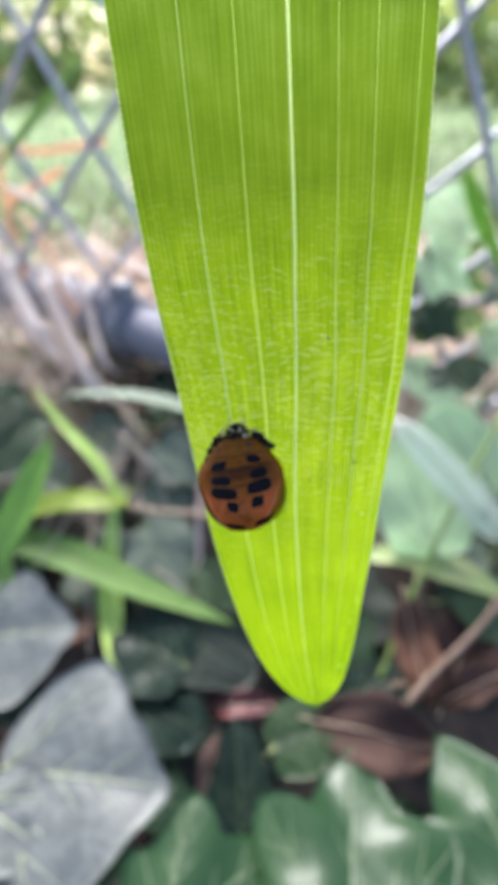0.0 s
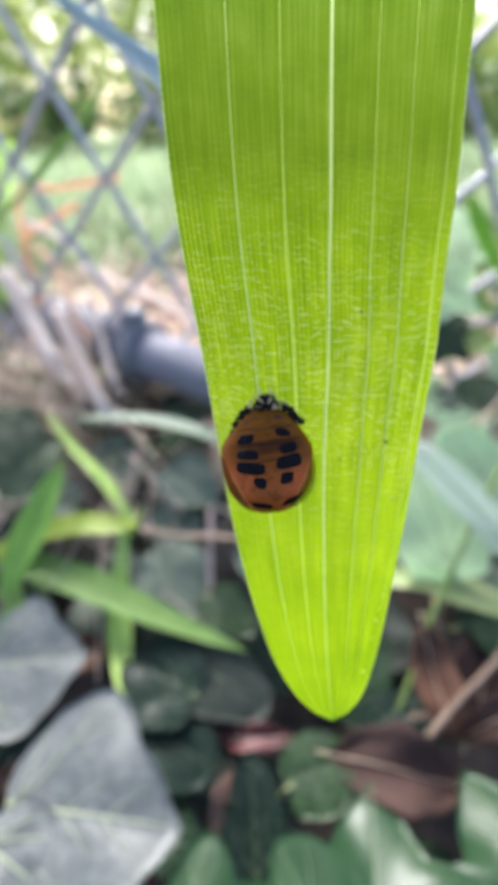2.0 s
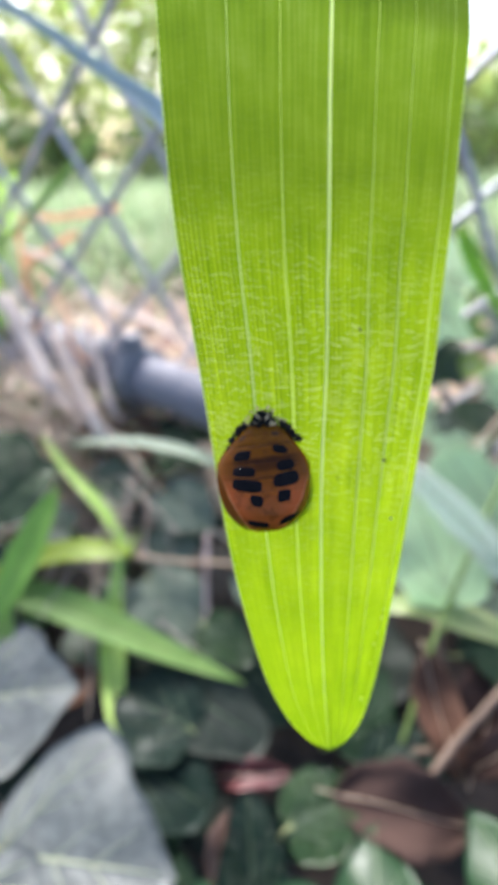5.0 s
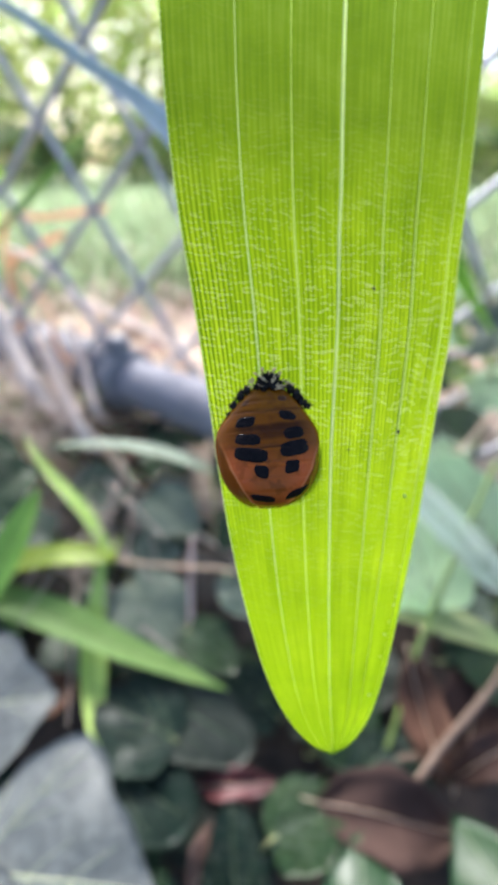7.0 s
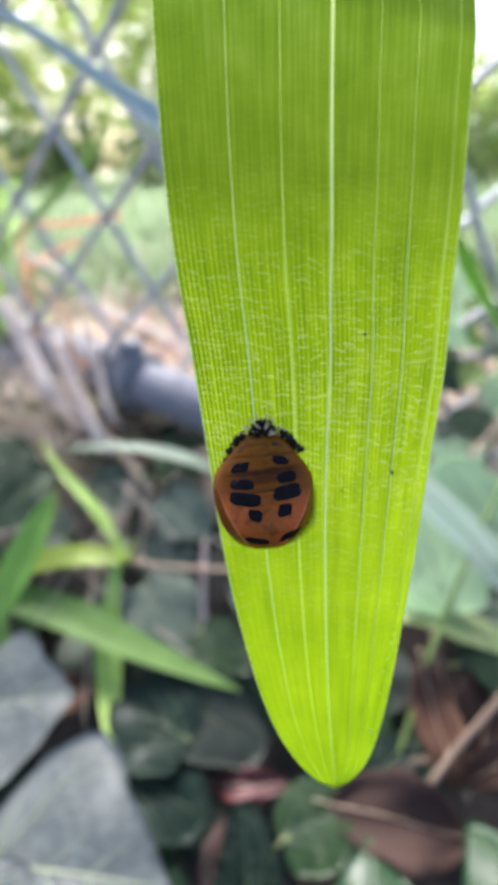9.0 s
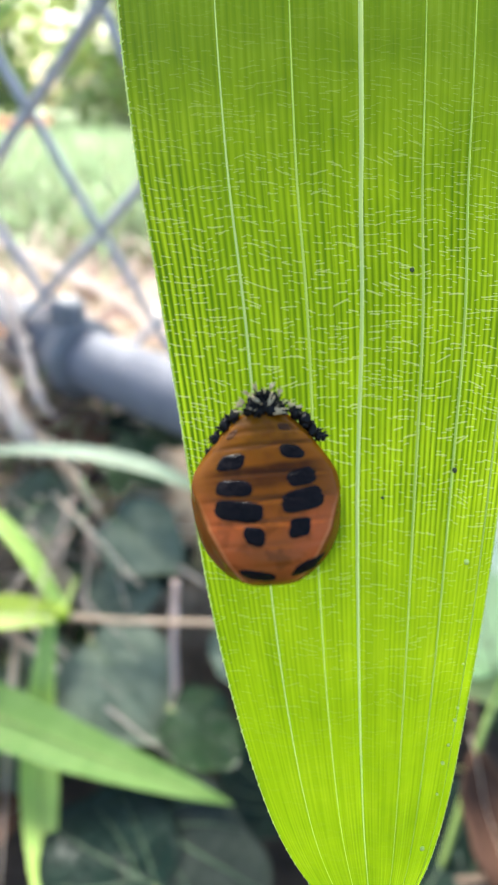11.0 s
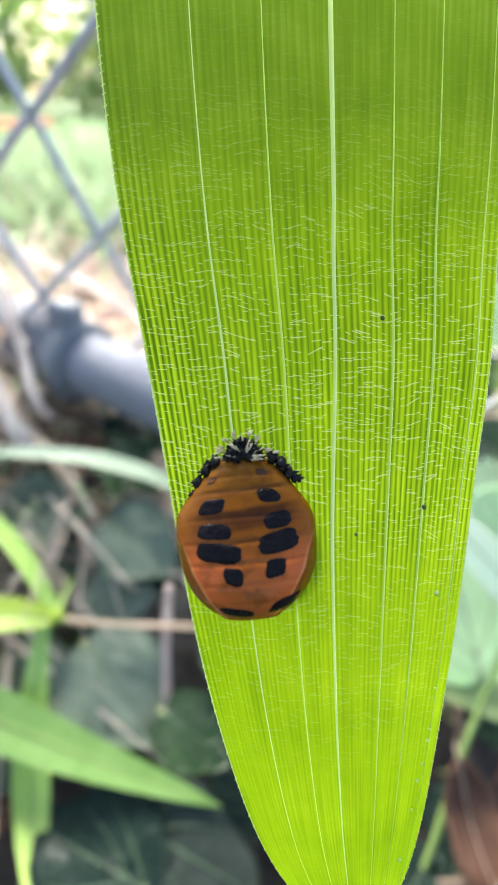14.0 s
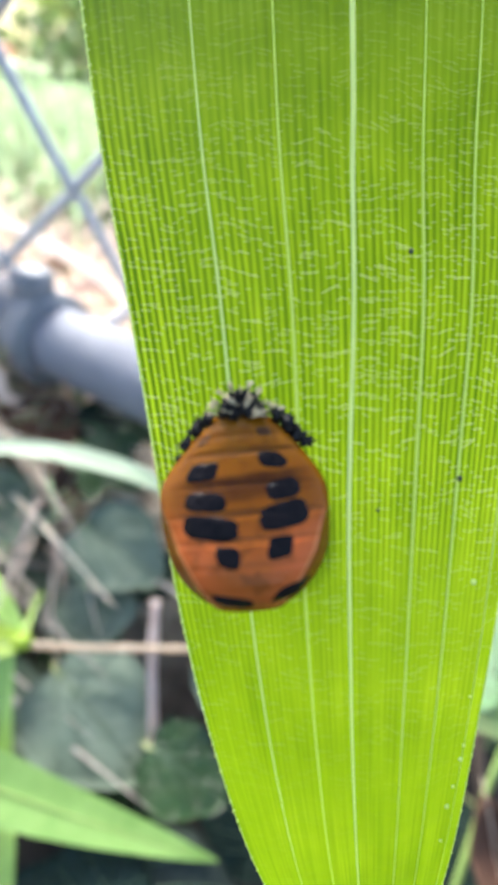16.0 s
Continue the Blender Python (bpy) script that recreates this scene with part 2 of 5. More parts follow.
def pupa_material():
    """Amber-orange waxy skin, browner towards the attached end, redder on the flanks of the abdomen."""
    m, nt, out = material("pupa_skin")
    co = nt.nodes.new("ShaderNodeTexCoord").outputs["Object"]
    sep = nt.nodes.new("ShaderNodeSeparateXYZ")
    nt.links.new(co, sep.inputs[0])
    n1 = node(nt, "ShaderNodeTexNoise", Scale=450.0, Detail=5.0)
    nt.links.new(co, n1.inputs["Vector"])
    along = maths(nt, "ADD", maths(nt, "MULTIPLY", sep.outputs[1], -115.0), maths(nt, "MULTIPLY", maths(nt, "SUBTRACT", n1.outputs[0], 0.5), 0.05))
    base = ramp(nt, along, [(0.0, (0.15, 0.054, 0.003)), (0.12, (0.19, 0.070, 0.003)), (0.27, (0.165, 0.053, 0.002)), (0.46, (0.18, 0.053, 0.004)), (0.60, (0.31, 0.080, 0.013)), (0.80, (0.31, 0.080, 0.016)), (0.90, (0.15, 0.040, 0.003))])
    side = maths(nt, "ABSOLUTE", sep.outputs[0])
    # brown creases across the middle of the back
    crease = ramp(nt, maths(nt, "ADD", along, maths(nt, "MULTIPLY", sep.outputs[0], 9.0)), [(0.190, (0, 0, 0)), (0.205, (0.7, 0.7, 0.7)), (0.218, (0.15, 0.15, 0.15)), (0.285, (0.1, 0.1, 0.1)), (0.308, (1, 1, 1)), (0.385, (0.85, 0.85, 0.85)), (0.408, (0.22, 0.22, 0.22)), (0.440, (0.15, 0.15, 0.15)), (0.452, (1, 1, 1)), (0.462, (0, 0, 0))])
    middle = ramp(nt, maths(nt, "MULTIPLY", side, 330.0), [(0.52, (0.95, 0.95, 0.95)), (0.92, (0, 0, 0))])
    base = mixed(nt, maths(nt, "MULTIPLY", crease, middle), base, (0.022, 0.004, 0.001))
    # the flange round the hind body, outside the seam of the dome
    wide = ramp(nt, along, [(0.0, (0.155, 0.155, 0.155)), (0.116, (0.435, 0.435, 0.435)), (0.214, (0.605, 0.605, 0.605)), (0.338, (0.785, 0.785, 0.785)), (0.436, (0.82, 0.82, 0.82)), (0.605, (0.757, 0.757, 0.757)), (0.757, (0.585, 0.585, 0.585)), (0.82, (0.47, 0.47, 0.47)), (0.89, (0.255, 0.255, 0.255))])
    seam = ramp(nt, along, [(0.36, (1, 1, 1)), (0.42, (0.95, 0.95, 0.95)), (0.50, (0.87, 0.87, 0.87)), (0.58, (0.82, 0.82, 0.82)), (0.67, (0.78, 0.78, 0.78)), (0.757, (0.73, 0.73, 0.73)), (0.85, (0.66, 0.66, 0.66))])
    beyond = maths(nt, "SUBTRACT", maths(nt, "DIVIDE", maths(nt, "MULTIPLY", side, 250.0), wide), seam)
    pad = ramp(nt, maths(nt, "ADD", beyond, 0.5), [(0.49, (0, 0, 0)), (0.535, (0.9, 0.9, 0.9))])
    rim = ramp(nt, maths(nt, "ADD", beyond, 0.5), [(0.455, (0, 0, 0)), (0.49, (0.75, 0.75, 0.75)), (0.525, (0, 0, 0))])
    flank = ramp(nt, maths(nt, "ADD", maths(nt, "MULTIPLY", side, 330.0), maths(nt, "MULTIPLY", n1.outputs[0], 0.3)), [(0.35, (0, 0, 0)), (0.8, (1, 1, 1))])
    low = ramp(nt, along, [(0.42, (0, 0, 0)), (0.6, (1, 1, 1))])
    red = mixed(nt, maths(nt, "MULTIPLY", flank, low), base, (0.50, 0.112, 0.028))
    blot = node(nt, "ShaderNodeTexNoise", Scale=1500.0, Detail=3.0)
    nt.links.new(co, blot.inputs["Vector"])
    dots = ramp(nt, blot.outputs[0], [(0.50, (0, 0, 0)), (0.62, (1, 1, 1))])
    red = mixed(nt, maths(nt, "MULTIPLY", dots, maths(nt, "MULTIPLY", middle, 0.45)), red, (0.075, 0.019, 0.002))
    red = mixed(nt, pad, red, (0.145, 0.044, 0.003))
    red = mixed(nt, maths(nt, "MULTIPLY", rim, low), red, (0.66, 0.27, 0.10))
    col = mixed(nt, maths(nt, "MULTIPLY", blot.outputs[0], 0.25), red, (0.18, 0.07, 0.007))
    b = nt.nodes.new("ShaderNodeBsdfPrincipled")
    nt.links.new(col, b.inputs["Base Color"])
    b.inputs["Roughness"].default_value = 0.2
    b.inputs["Specular IOR Level"].default_value = 0.14
    b.inputs["Subsurface Weight"].default_value = 0.25
    b.inputs["Subsurface Radius"].default_value = (0.0011, 0.0005, 0.0002)
    b.inputs["Subsurface Scale"].default_value = 0.3
    bp = node(nt, "ShaderNodeBump", Strength=0.25, Distance=0.00005)
    nt.links.new(blot.outputs[0], bp.inputs["Height"])
    nt.links.new(bp.outputs[0], b.inputs["Normal"])
    nt.links.new(b.outputs[0], out.inputs[0])
    return m


def ground_material():
    """Dark soil and litter near, lawn further out."""
    m, nt, out = material("soil_and_lawn")
    co = nt.nodes.new("ShaderNodeTexCoord").outputs["Object"]
    sep = nt.nodes.new("ShaderNodeSeparateXYZ")
    nt.links.new(co, sep.inputs[0])
    n1 = node(nt, "ShaderNodeTexNoise", Scale=14.0, Detail=6.0)
    n2 = node(nt, "ShaderNodeTexNoise", Scale=130.0, Detail=5.0)
    for n in (n1, n2):
        nt.links.new(co, n.inputs["Vector"])
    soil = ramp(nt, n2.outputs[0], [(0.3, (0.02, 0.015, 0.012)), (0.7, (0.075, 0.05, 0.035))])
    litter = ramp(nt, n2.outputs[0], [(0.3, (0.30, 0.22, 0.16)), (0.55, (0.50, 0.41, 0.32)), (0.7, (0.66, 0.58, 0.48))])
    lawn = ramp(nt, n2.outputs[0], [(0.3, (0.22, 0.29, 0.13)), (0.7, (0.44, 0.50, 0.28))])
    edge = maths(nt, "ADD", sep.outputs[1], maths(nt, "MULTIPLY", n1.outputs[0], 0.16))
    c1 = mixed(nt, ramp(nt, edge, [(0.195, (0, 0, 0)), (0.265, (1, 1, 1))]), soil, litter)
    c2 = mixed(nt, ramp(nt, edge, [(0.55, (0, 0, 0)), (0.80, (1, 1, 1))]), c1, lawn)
    b = node(nt, "ShaderNodeBsdfPrincipled", Roughness=0.9)
    nt.links.new(c2, b.inputs["Base Color"])
    bp = node(nt, "ShaderNodeBump", Strength=0.6, Distance=0.004)
    nt.links.new(n2.outputs[0], bp.inputs["Height"])
    nt.links.new(bp.outputs[0], b.inputs["Normal"])
    nt.links.new(b.outputs[0], out.inputs[0])
    return m


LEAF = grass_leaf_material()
VEIN = surface("leaf_vein", (0.45, 0.62, 0.18), (0.62, 0.75, 0.34), 300, glow_through=0.6, through=(0.68, 0.84, 0.30), rough=0.4, bump=0)
VEIN_SOFT = surface("leaf_vein_soft", (0.32, 0.47, 0.10), (0.44, 0.58, 0.18), 300, glow_through=0.7, through=(0.66, 0.86, 0.20), rough=0.45, bump=0)
BEAD = surface("pale_bead", (0.56, 0.68, 0.24), (0.70, 0.80, 0.36), 300, glow_through=0.5, through=(0.85, 0.95, 0.35), rough=0.25, bump=0)
PUPA = pupa_material()
SPOT = surface("spot_black", (0.003, 0.003, 0.004), (0.009, 0.007, 0.008), 1500, rough=0.14, specular=0.09, bump=0.5, bump_scale=1200)
SPOT_FAINT = surface("spot_brown", (0.05, 0.018, 0.004), (0.10, 0.035, 0.006), 1500, rough=0.3, specular=0.2, bump=0)
SKIN_BLACK = surface("cast_skin_black", (0.003, 0.003, 0.004), (0.010, 0.009, 0.009), 1500, rough=0.4, specular=0.2, bump=0.3, bump_scale=3000)
SKIN_PALE = surface("cast_skin_pale", (0.42, 0.33, 0.18), (0.74, 0.62, 0.40), 1200, rough=0.6, bump=0.2)
SPECK = surface("speck_dark", (0.03, 0.05, 0.01), (0.05, 0.07, 0.02), 900, rough=0.7, bump=0)
GROUND = ground_material()
WIRE = surface("zinc_wire", (0.34, 0.35, 0.39), (0.54, 0.55, 0.60), 180, rough=0.5, metal=0.25, bump=0.3)
PIPE = surface("zinc_pipe", (0.17, 0.17, 0.195), (0.25, 0.25, 0.285), 45, rough=0.85, metal=0.0, specular=0.2, bump=0.2)
PIPE_MID = surface("dull_zinc_pipe", (0.17, 0.165, 0.185), (0.28, 0.275, 0.30), 45, rough=0.8, specular=0.2, bump=0.3)
PIPE_DARK = surface("old_zinc_sleeve", (0.15, 0.155, 0.175), (0.27, 0.275, 0.30), 60, rough=0.65, metal=0.1, bump=0.3)
IVY_KINDS = {
    "grey": surface("ivy_grey", (0.066, 0.077, 0.071), (0.123, 0.134, 0.126), 40, rough=0.45, bump=0.25, bump_scale=350, net=0.24),
    # dark and deep: shade low on the bank is put into the near-black colour
    "dark": surface("ivy_dark_shade", (0.006, 0.016, 0.012), (0.016, 0.032, 0.022), 60, rough=0.36, specular=0.16, bump=0.8, bump_scale=120, bump_depth=0.0014, net=0.08),
    "deep": surface("ivy_deep_shade", (0.007, 0.019, 0.009), (0.017, 0.041, 0.017), 60, rough=0.52, specular=0.12, bump=0.5, bump_scale=500, net=0.1),
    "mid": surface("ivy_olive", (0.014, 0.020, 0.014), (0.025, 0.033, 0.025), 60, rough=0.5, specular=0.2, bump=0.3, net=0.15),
    "gloss": surface("ivy_gloss", (0.012, 0.037, 0.015), (0.029, 0.066, 0.025), 30, detail=2.0, rough=0.30, specular=0.22, bump=0.9, bump_scale=70, bump_depth=0.0016),
    "sage": surface("ivy_sage", (0.10, 0.135, 0.095), (0.18, 0.225, 0.16), 60, rough=0.4, glow_through=0.2, bump=0.6, bump_scale=120, bump_depth=0.0012, net=0.1),
    "green": surface("ivy_green", (0.014, 0.040, 0.009), (0.030, 0.063, 0.016), 60, rough=0.32, glow_through=0.12, bump=0.8, bump_scale=120, bump_depth=0.0012, net=0.06),
    # light: colour lifted pale, the leaf's silvery sky sheen is painted in
    "light": surface("ivy_light_sheen", (0.40, 0.55, 0.38), (0.60, 0.74, 0.56), 50, rough=0.34, glow_through=0.68, through=(0.80, 0.96, 0.74), bump=0.3, net=0.08),
    # highlight of a glossy fold, painted as a near-white leaf colour
    "sheen": surface("ivy_painted_sheen", (0.66, 0.76, 0.70), (0.80, 0.87, 0.82), 50, rough=0.28, glow_through=0.75, through=(0.97, 1.0, 0.95), bump=0.2),
    "lime": surface("ivy_lime", (0.22, 0.36, 0.04), (0.32, 0.46, 0.07), 50, rough=0.45, glow_through=0.4, bump=0.2),
}
IVY_VEIN = surface("ivy_vein_pale", (0.30, 0.34, 0.22), (0.38, 0.42, 0.28), 90, rough=0.5, bump=0)
IVY_VEIN_MID = surface("ivy_vein_light_green", (0.12, 0.17, 0.09), (0.18, 0.23, 0.13), 90, rough=0.4, bump=0)
IVY_VEIN_GREEN = surface("ivy_vein_green", (0.05, 0.085, 0.045), (0.085, 0.125, 0.07), 90, rough=0.5, bump=0)
DRY_KINDS = {
    "brown": surface("dry_brown", (0.042, 0.025, 0.020), (0.072, 0.044, 0.036), 60, rough=0.75, specular=0.12, bump=0.4),
    "rust": surface("dry_rust", (0.065, 0.034, 0.022), (0.13, 0.068, 0.044), 60, rough=0.7, specular=0.15, bump=0.5),
    "tan": surface("dry_tan_leaf", (0.120, 0.072, 0.056), (0.208, 0.132, 0.104), 60, rough=0.6, bump=0.5),
    "red": surface("dry_red", (0.06, 0.016, 0.018), (0.12, 0.035, 0.035), 60, rough=0.5, bump=0.5),
}
BLADE_KINDS = {
    "fresh": surface("blade_fresh", (0.205, 0.361, 0.098), (0.320, 0.492, 0.164), 90, rough=0.45, glow_through=0.58, specular=0.18, bump=0.2),
    "yellow": surface("blade_yellow", (0.34, 0.47, 0.05), (0.49, 0.62, 0.10), 90, rough=0.45, glow_through=0.58, bump=0.2),
    "lime": surface("blade_lime", (0.31, 0.55, 0.07), (0.47, 0.72, 0.13), 90, rough=0.45, glow_through=0.58, bump=0.2),
    "hang": surface("blade_hanging", (0.40, 0.60, 0.12), (0.56, 0.76, 0.20), 90, rough=0.45, glow_through=0.22, bump=0.2),
    "broad": surface("blade_broad", (0.24, 0.46, 0.08), (0.34, 0.58, 0.12), 90, rough=0.5, specular=0.2, glow_through=0.3, bump=0.2),
    "green": surface("blade_green", (0.18, 0.38, 0.05), (0.29, 0.49, 0.09), 90, rough=0.4, glow_through=0.58, bump=0.2),
    "pale": surface("blade_pale", (0.26, 0.34, 0.24), (0.36, 0.44, 0.32), 90, rough=0.5, glow_through=0.25, bump=0.2),
    # reflected sky painted in as this blade's pale blue base colour
    "blue": surface("blade_painted_sheen", (0.44, 0.56, 0.60), (0.56, 0.68, 0.72), 90, rough=0.35, glow_through=0.3, bump=0.1, specular=0.8),
    "straw_green": surface("blade_straw_green", (0.26, 0.38, 0.13), (0.44, 0.49, 0.22), 40, rough=0.45, glow_through=0.3, bump=0.2),
}
STEM_KINDS = {
    "dry_pink": surface("stalk_pinkish", (0.66, 0.54, 0.50), (0.84, 0.74, 0.70), 120, rough=0.6, glow_through=0.6),
    "dry_tan": surface("stalk_tan", (0.58, 0.47, 0.36), (0.76, 0.65, 0.53), 120, rough=0.6, glow_through=0.6),
    "dry_pale": surface("stalk_pale", (0.74, 0.66, 0.62), (0.90, 0.85, 0.81), 120, rough=0.6, glow_through=0.6),
    "dry_orange": surface("stalk_orange", (0.68, 0.46, 0.32), (0.84, 0.64, 0.48), 120, rough=0.6, glow_through=0.6),
    "green": surface("stalk_green", (0.17, 0.26, 0.06), (0.28, 0.38, 0.11), 120, rough=0.5),
    "twig": surface("twig_grey", (0.20, 0.19, 0.20), (0.34, 0.32, 0.34), 120, rough=0.6),
    "twig_brown": surface("twig_brown", (0.10, 0.065, 0.045), (0.20, 0.14, 0.10), 120, rough=0.7),
    "petiole": surface("petiole", (0.22, 0.26, 0.11), (0.34, 0.36, 0.17), 120, rough=0.5),
}
LAWN = surface("lawn_grass", (0.20, 0.28, 0.14), (0.38, 0.47, 0.28), 30, rough=0.5, glow_through=0.55, per_island=True, bump=0)
STRAW = surface("straw", (0.66, 0.54, 0.46), (0.92, 0.83, 0.76), 60, rough=0.7, glow_through=0.65, per_island=True, bump=0)
LITTER = surface("leaf_litter", (0.36, 0.25, 0.18), (0.60, 0.45, 0.36), 60, rough=0.7, glow_through=0.3, per_island=True, bump=0)
HEDGE = surface("hedge_leaves", (0.10, 0.16, 0.05), (0.26, 0.34, 0.12), 30, rough=0.5, glow_through=0.3, per_island=True, bump=0)
FOLIAGE = surface("sunlit_leaves", (0.38, 0.46, 0.12), (0.58, 0.64, 0.27), 30, rough=0.5, glow_through=0.6, per_island=True, bump=0)
BARK = surface("bark", (0.07, 0.055, 0.045), (0.16, 0.13, 0.105), 25, rough=0.8, bump=0.6)


# ---- mesh helpers ----
def mesh(name, verts, faces, mat, smooth=True):
    me = bpy.data.meshes.new(name)
    me.from_pydata([tuple(v) for v in verts], [], faces)
    me.materials.append(mat)
    if smooth:
        me.polygons.foreach_set("use_smooth", [True] * len(me.polygons))
    me.update()
    return me


def part(name, me, parent, label=""):
    ob = new(name, me)
    ob.parent = parent
    return tagged(ob, label) if label else ob


def thing(name, label, category, group="", kind="", at=(0, 0, 0)):
    ob = new(name)
    ob.empty_display_size = 0.005
    ob.location = at
    return tagged(ob, label, category, group, kind)


def glide(points, n):
    """n + 1 points on a smooth curve through the given points."""
    P = [Vector(p) for p in points]
    P = [P[0] * 2 - P[1]] + P + [P[-1] * 2 - P[-2]]
    out, segs = [], len(P) - 3
    for i in range(n + 1):
        s = i / n * segs
        k = min(int(s), segs - 1)
        u = s - k
        a, b, c, d = P[k:k + 4]
        out.append(0.5 * ((2 * b) + (c - a) * u + (2 * a - 5 * b + 4 * c - d) * u * u + (3 * b - a - 3 * c + d) * u ** 3))
    return out


def tube(points, radii, sides=8, closed_ends=True):
    """Verts and faces of a tube along points."""
    verts, faces = [], []
    n = len(points)
    up = Vector((0.31, 0.77, 0.55))
    for i, p in enumerate(points):
        d = (points[min(i + 1, n - 1)] - points[max(i - 1, 0)]).normalized()
        a = d.cross(up).normalized()
        b = d.cross(a)
        r = radii[i] if hasattr(radii, "__len__") else radii
        for k in range(sides):
            w = 2 * math.pi * k / sides
            verts.append(p + a * (math.cos(w) * r) + b * (math.sin(w) * r))
    for i in range(n - 1):
        for k in range(sides):
            k2 = (k + 1) % sides
            faces.append((i * sides + k, i * sides + k2, (i + 1) * sides + k2, (i + 1) * sides + k))
    if closed_ends:
        faces.append(tuple(reversed(range(sides))))
        faces.append(tuple((n - 1) * sides + k for k in range(sides)))
    return verts, faces


def joined(pieces):
    verts, faces = [], []
    for v, f in pieces:
        o = len(verts)
        verts.extend(v)
        faces.extend(tuple(i + o for i in q) for q in f)
    return verts, faces


def ground_height(x, y):
    if y < 0.03:
        h = -0.03
    elif y < 0.235:
        h = -0.03 + (y - 0.03) / 0.205 * 0.118
    else:
        h = 0.088 + 0.01 * (1 - math.exp(-(y - 0.235)))
    k = min(1.0, 0.3 + abs(y) * 0.6)
    return h + 0.006 * noise.noise(Vector((x * 14, y * 14, 1.3))) + 0.02 * k * noise.noise(Vector((x * 1.1, y * 1.1, 4.0))) * (y > 0.5)


# ---- ground ----
def build_ground():
    def spread(n, reach):
        return [reach * (abs(s) ** 3.6 * 0.9985 + abs(s) * 0.0015) * (1 if s > 0 else -1) for s in (2 * i / n - 1 for i in range(n + 1))]
    xs = spread(120, 400.0)
    ys = [0.12 + q for q in spread(150, 400.0)]
    verts = [(x, y, ground_height(x, y) if abs(x) < 40 and abs(y) < 40 else 0.09 if y > 0 else -0.03) for y in ys for x in xs]
    w = len(xs)
    faces = [(j * w + i, j * w + i + 1, (j + 1) * w + i + 1, (j + 1) * w + i) for j in range(len(ys) - 1) for i in range(w - 1)]
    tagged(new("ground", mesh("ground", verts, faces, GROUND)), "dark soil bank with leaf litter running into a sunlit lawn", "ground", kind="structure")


build_ground()


# ---- chain-link fence ----
FENCE_SLOPE = -0.19


def fence_point(x, z, out=0.0):
    return Vector((x, 0.205 + FENCE_SLOPE * x - out, z))


def build_fence():
    fence = thing("chain_link_fence", "grey galvanised chain-link fence with diamond mesh behind the ivy", "fence", at=fence_point(0, 0.09))
    a, b, o = (0.025, 0.0245), (0.0177, -0.032), (-0.066, 0.182)
    inv = fence.matrix_basis.inverted()
    r = 0.0016
    for k in range(-24, 25):
        pts = []
        for j in range(-24, 24):
            # right corner of this wire, then its left corner one half-turn lower
            x1, z1 = o[0] + k * a[0] - j * (a[0] - b[0]), o[1] + k * a[1] - j * (a[1] - b[1])
            x2, z2 = x1 - a[0], z1 - a[1]
            pts += [(x1, z1, 1), (x2, z2, -1)]
        line = []
        for i in range(len(pts) - 1):
            (x1, z1, s1), (x2, z2, s2) = pts[i], pts[i + 1]
            for u in (0.0, 0.06, 0.3, 0.5, 0.7, 0.94):
                bow = 0.0011 * math.sin(math.pi * (u - 0.5)) * s2
                jog = 0.0008 * noise.noise(Vector((x1 * 30 + u, z1 * 30, k)))
                line.append(fence_point(x1 + (x2 - x1) * u, z1 + (z2 - z1) * u + jog, bow))
        line = [p for p in line if 0.062 < p.z < 0.80 and -0.55 < p.x < 0.55]
        if len(line) > 8:
            v, f = tube([inv @ p for p in line], r, 7)
            part("wire", mesh("wire", v, f, WIRE), fence)


build_fence()


def build_pipe():
    pipe = thing("steel_pipe", "weathered grey galvanised steel pipe lying under the fence", "pipe", at=(-0.0625, 0.216, 0.1))
    d = Vector((0.792, -0.61, 0.012)).normalized()
    side = Vector((0.61, 0.792, 0)).normalized()

    def seg(name, s0, s1, r, mat, label="", lip=0.0):
        pts = [d * (s0 + (s1 - s0) * i / 10) for i in range(11)]
        rad = [r] * 11
        pts = [pts[0]] + pts + [pts[-1]]
        rad = [r * 0.9] + rad + [r * 0.9]
        v, f = tube(pts, rad, 28)
        part(name, mesh(name, v, f, mat), pipe, label)

    seg("outer_pipe", -0.32, 0.0, 0.0160, PIPE_MID, "dull wide pipe length")
    seg("sleeve", -0.004, 0.004, 0.0174, PIPE_DARK, "dark sleeve ring")
    seg("inner_pipe", 0.002, 0.085, 0.0128, PIPE, "lighter narrow pipe length")
    v, f = tube([d * -0.004 + Vector((0, 0, 0.013)), d * -0.004 + Vector((0, 0, 0.022)), d * -0.004 + Vector((0, 0, 0.024))], [0.0075, 0.0075, 0.005], 6)
    part("bolt", mesh("bolt", v, f, PIPE_DARK), pipe)


build_pipe()


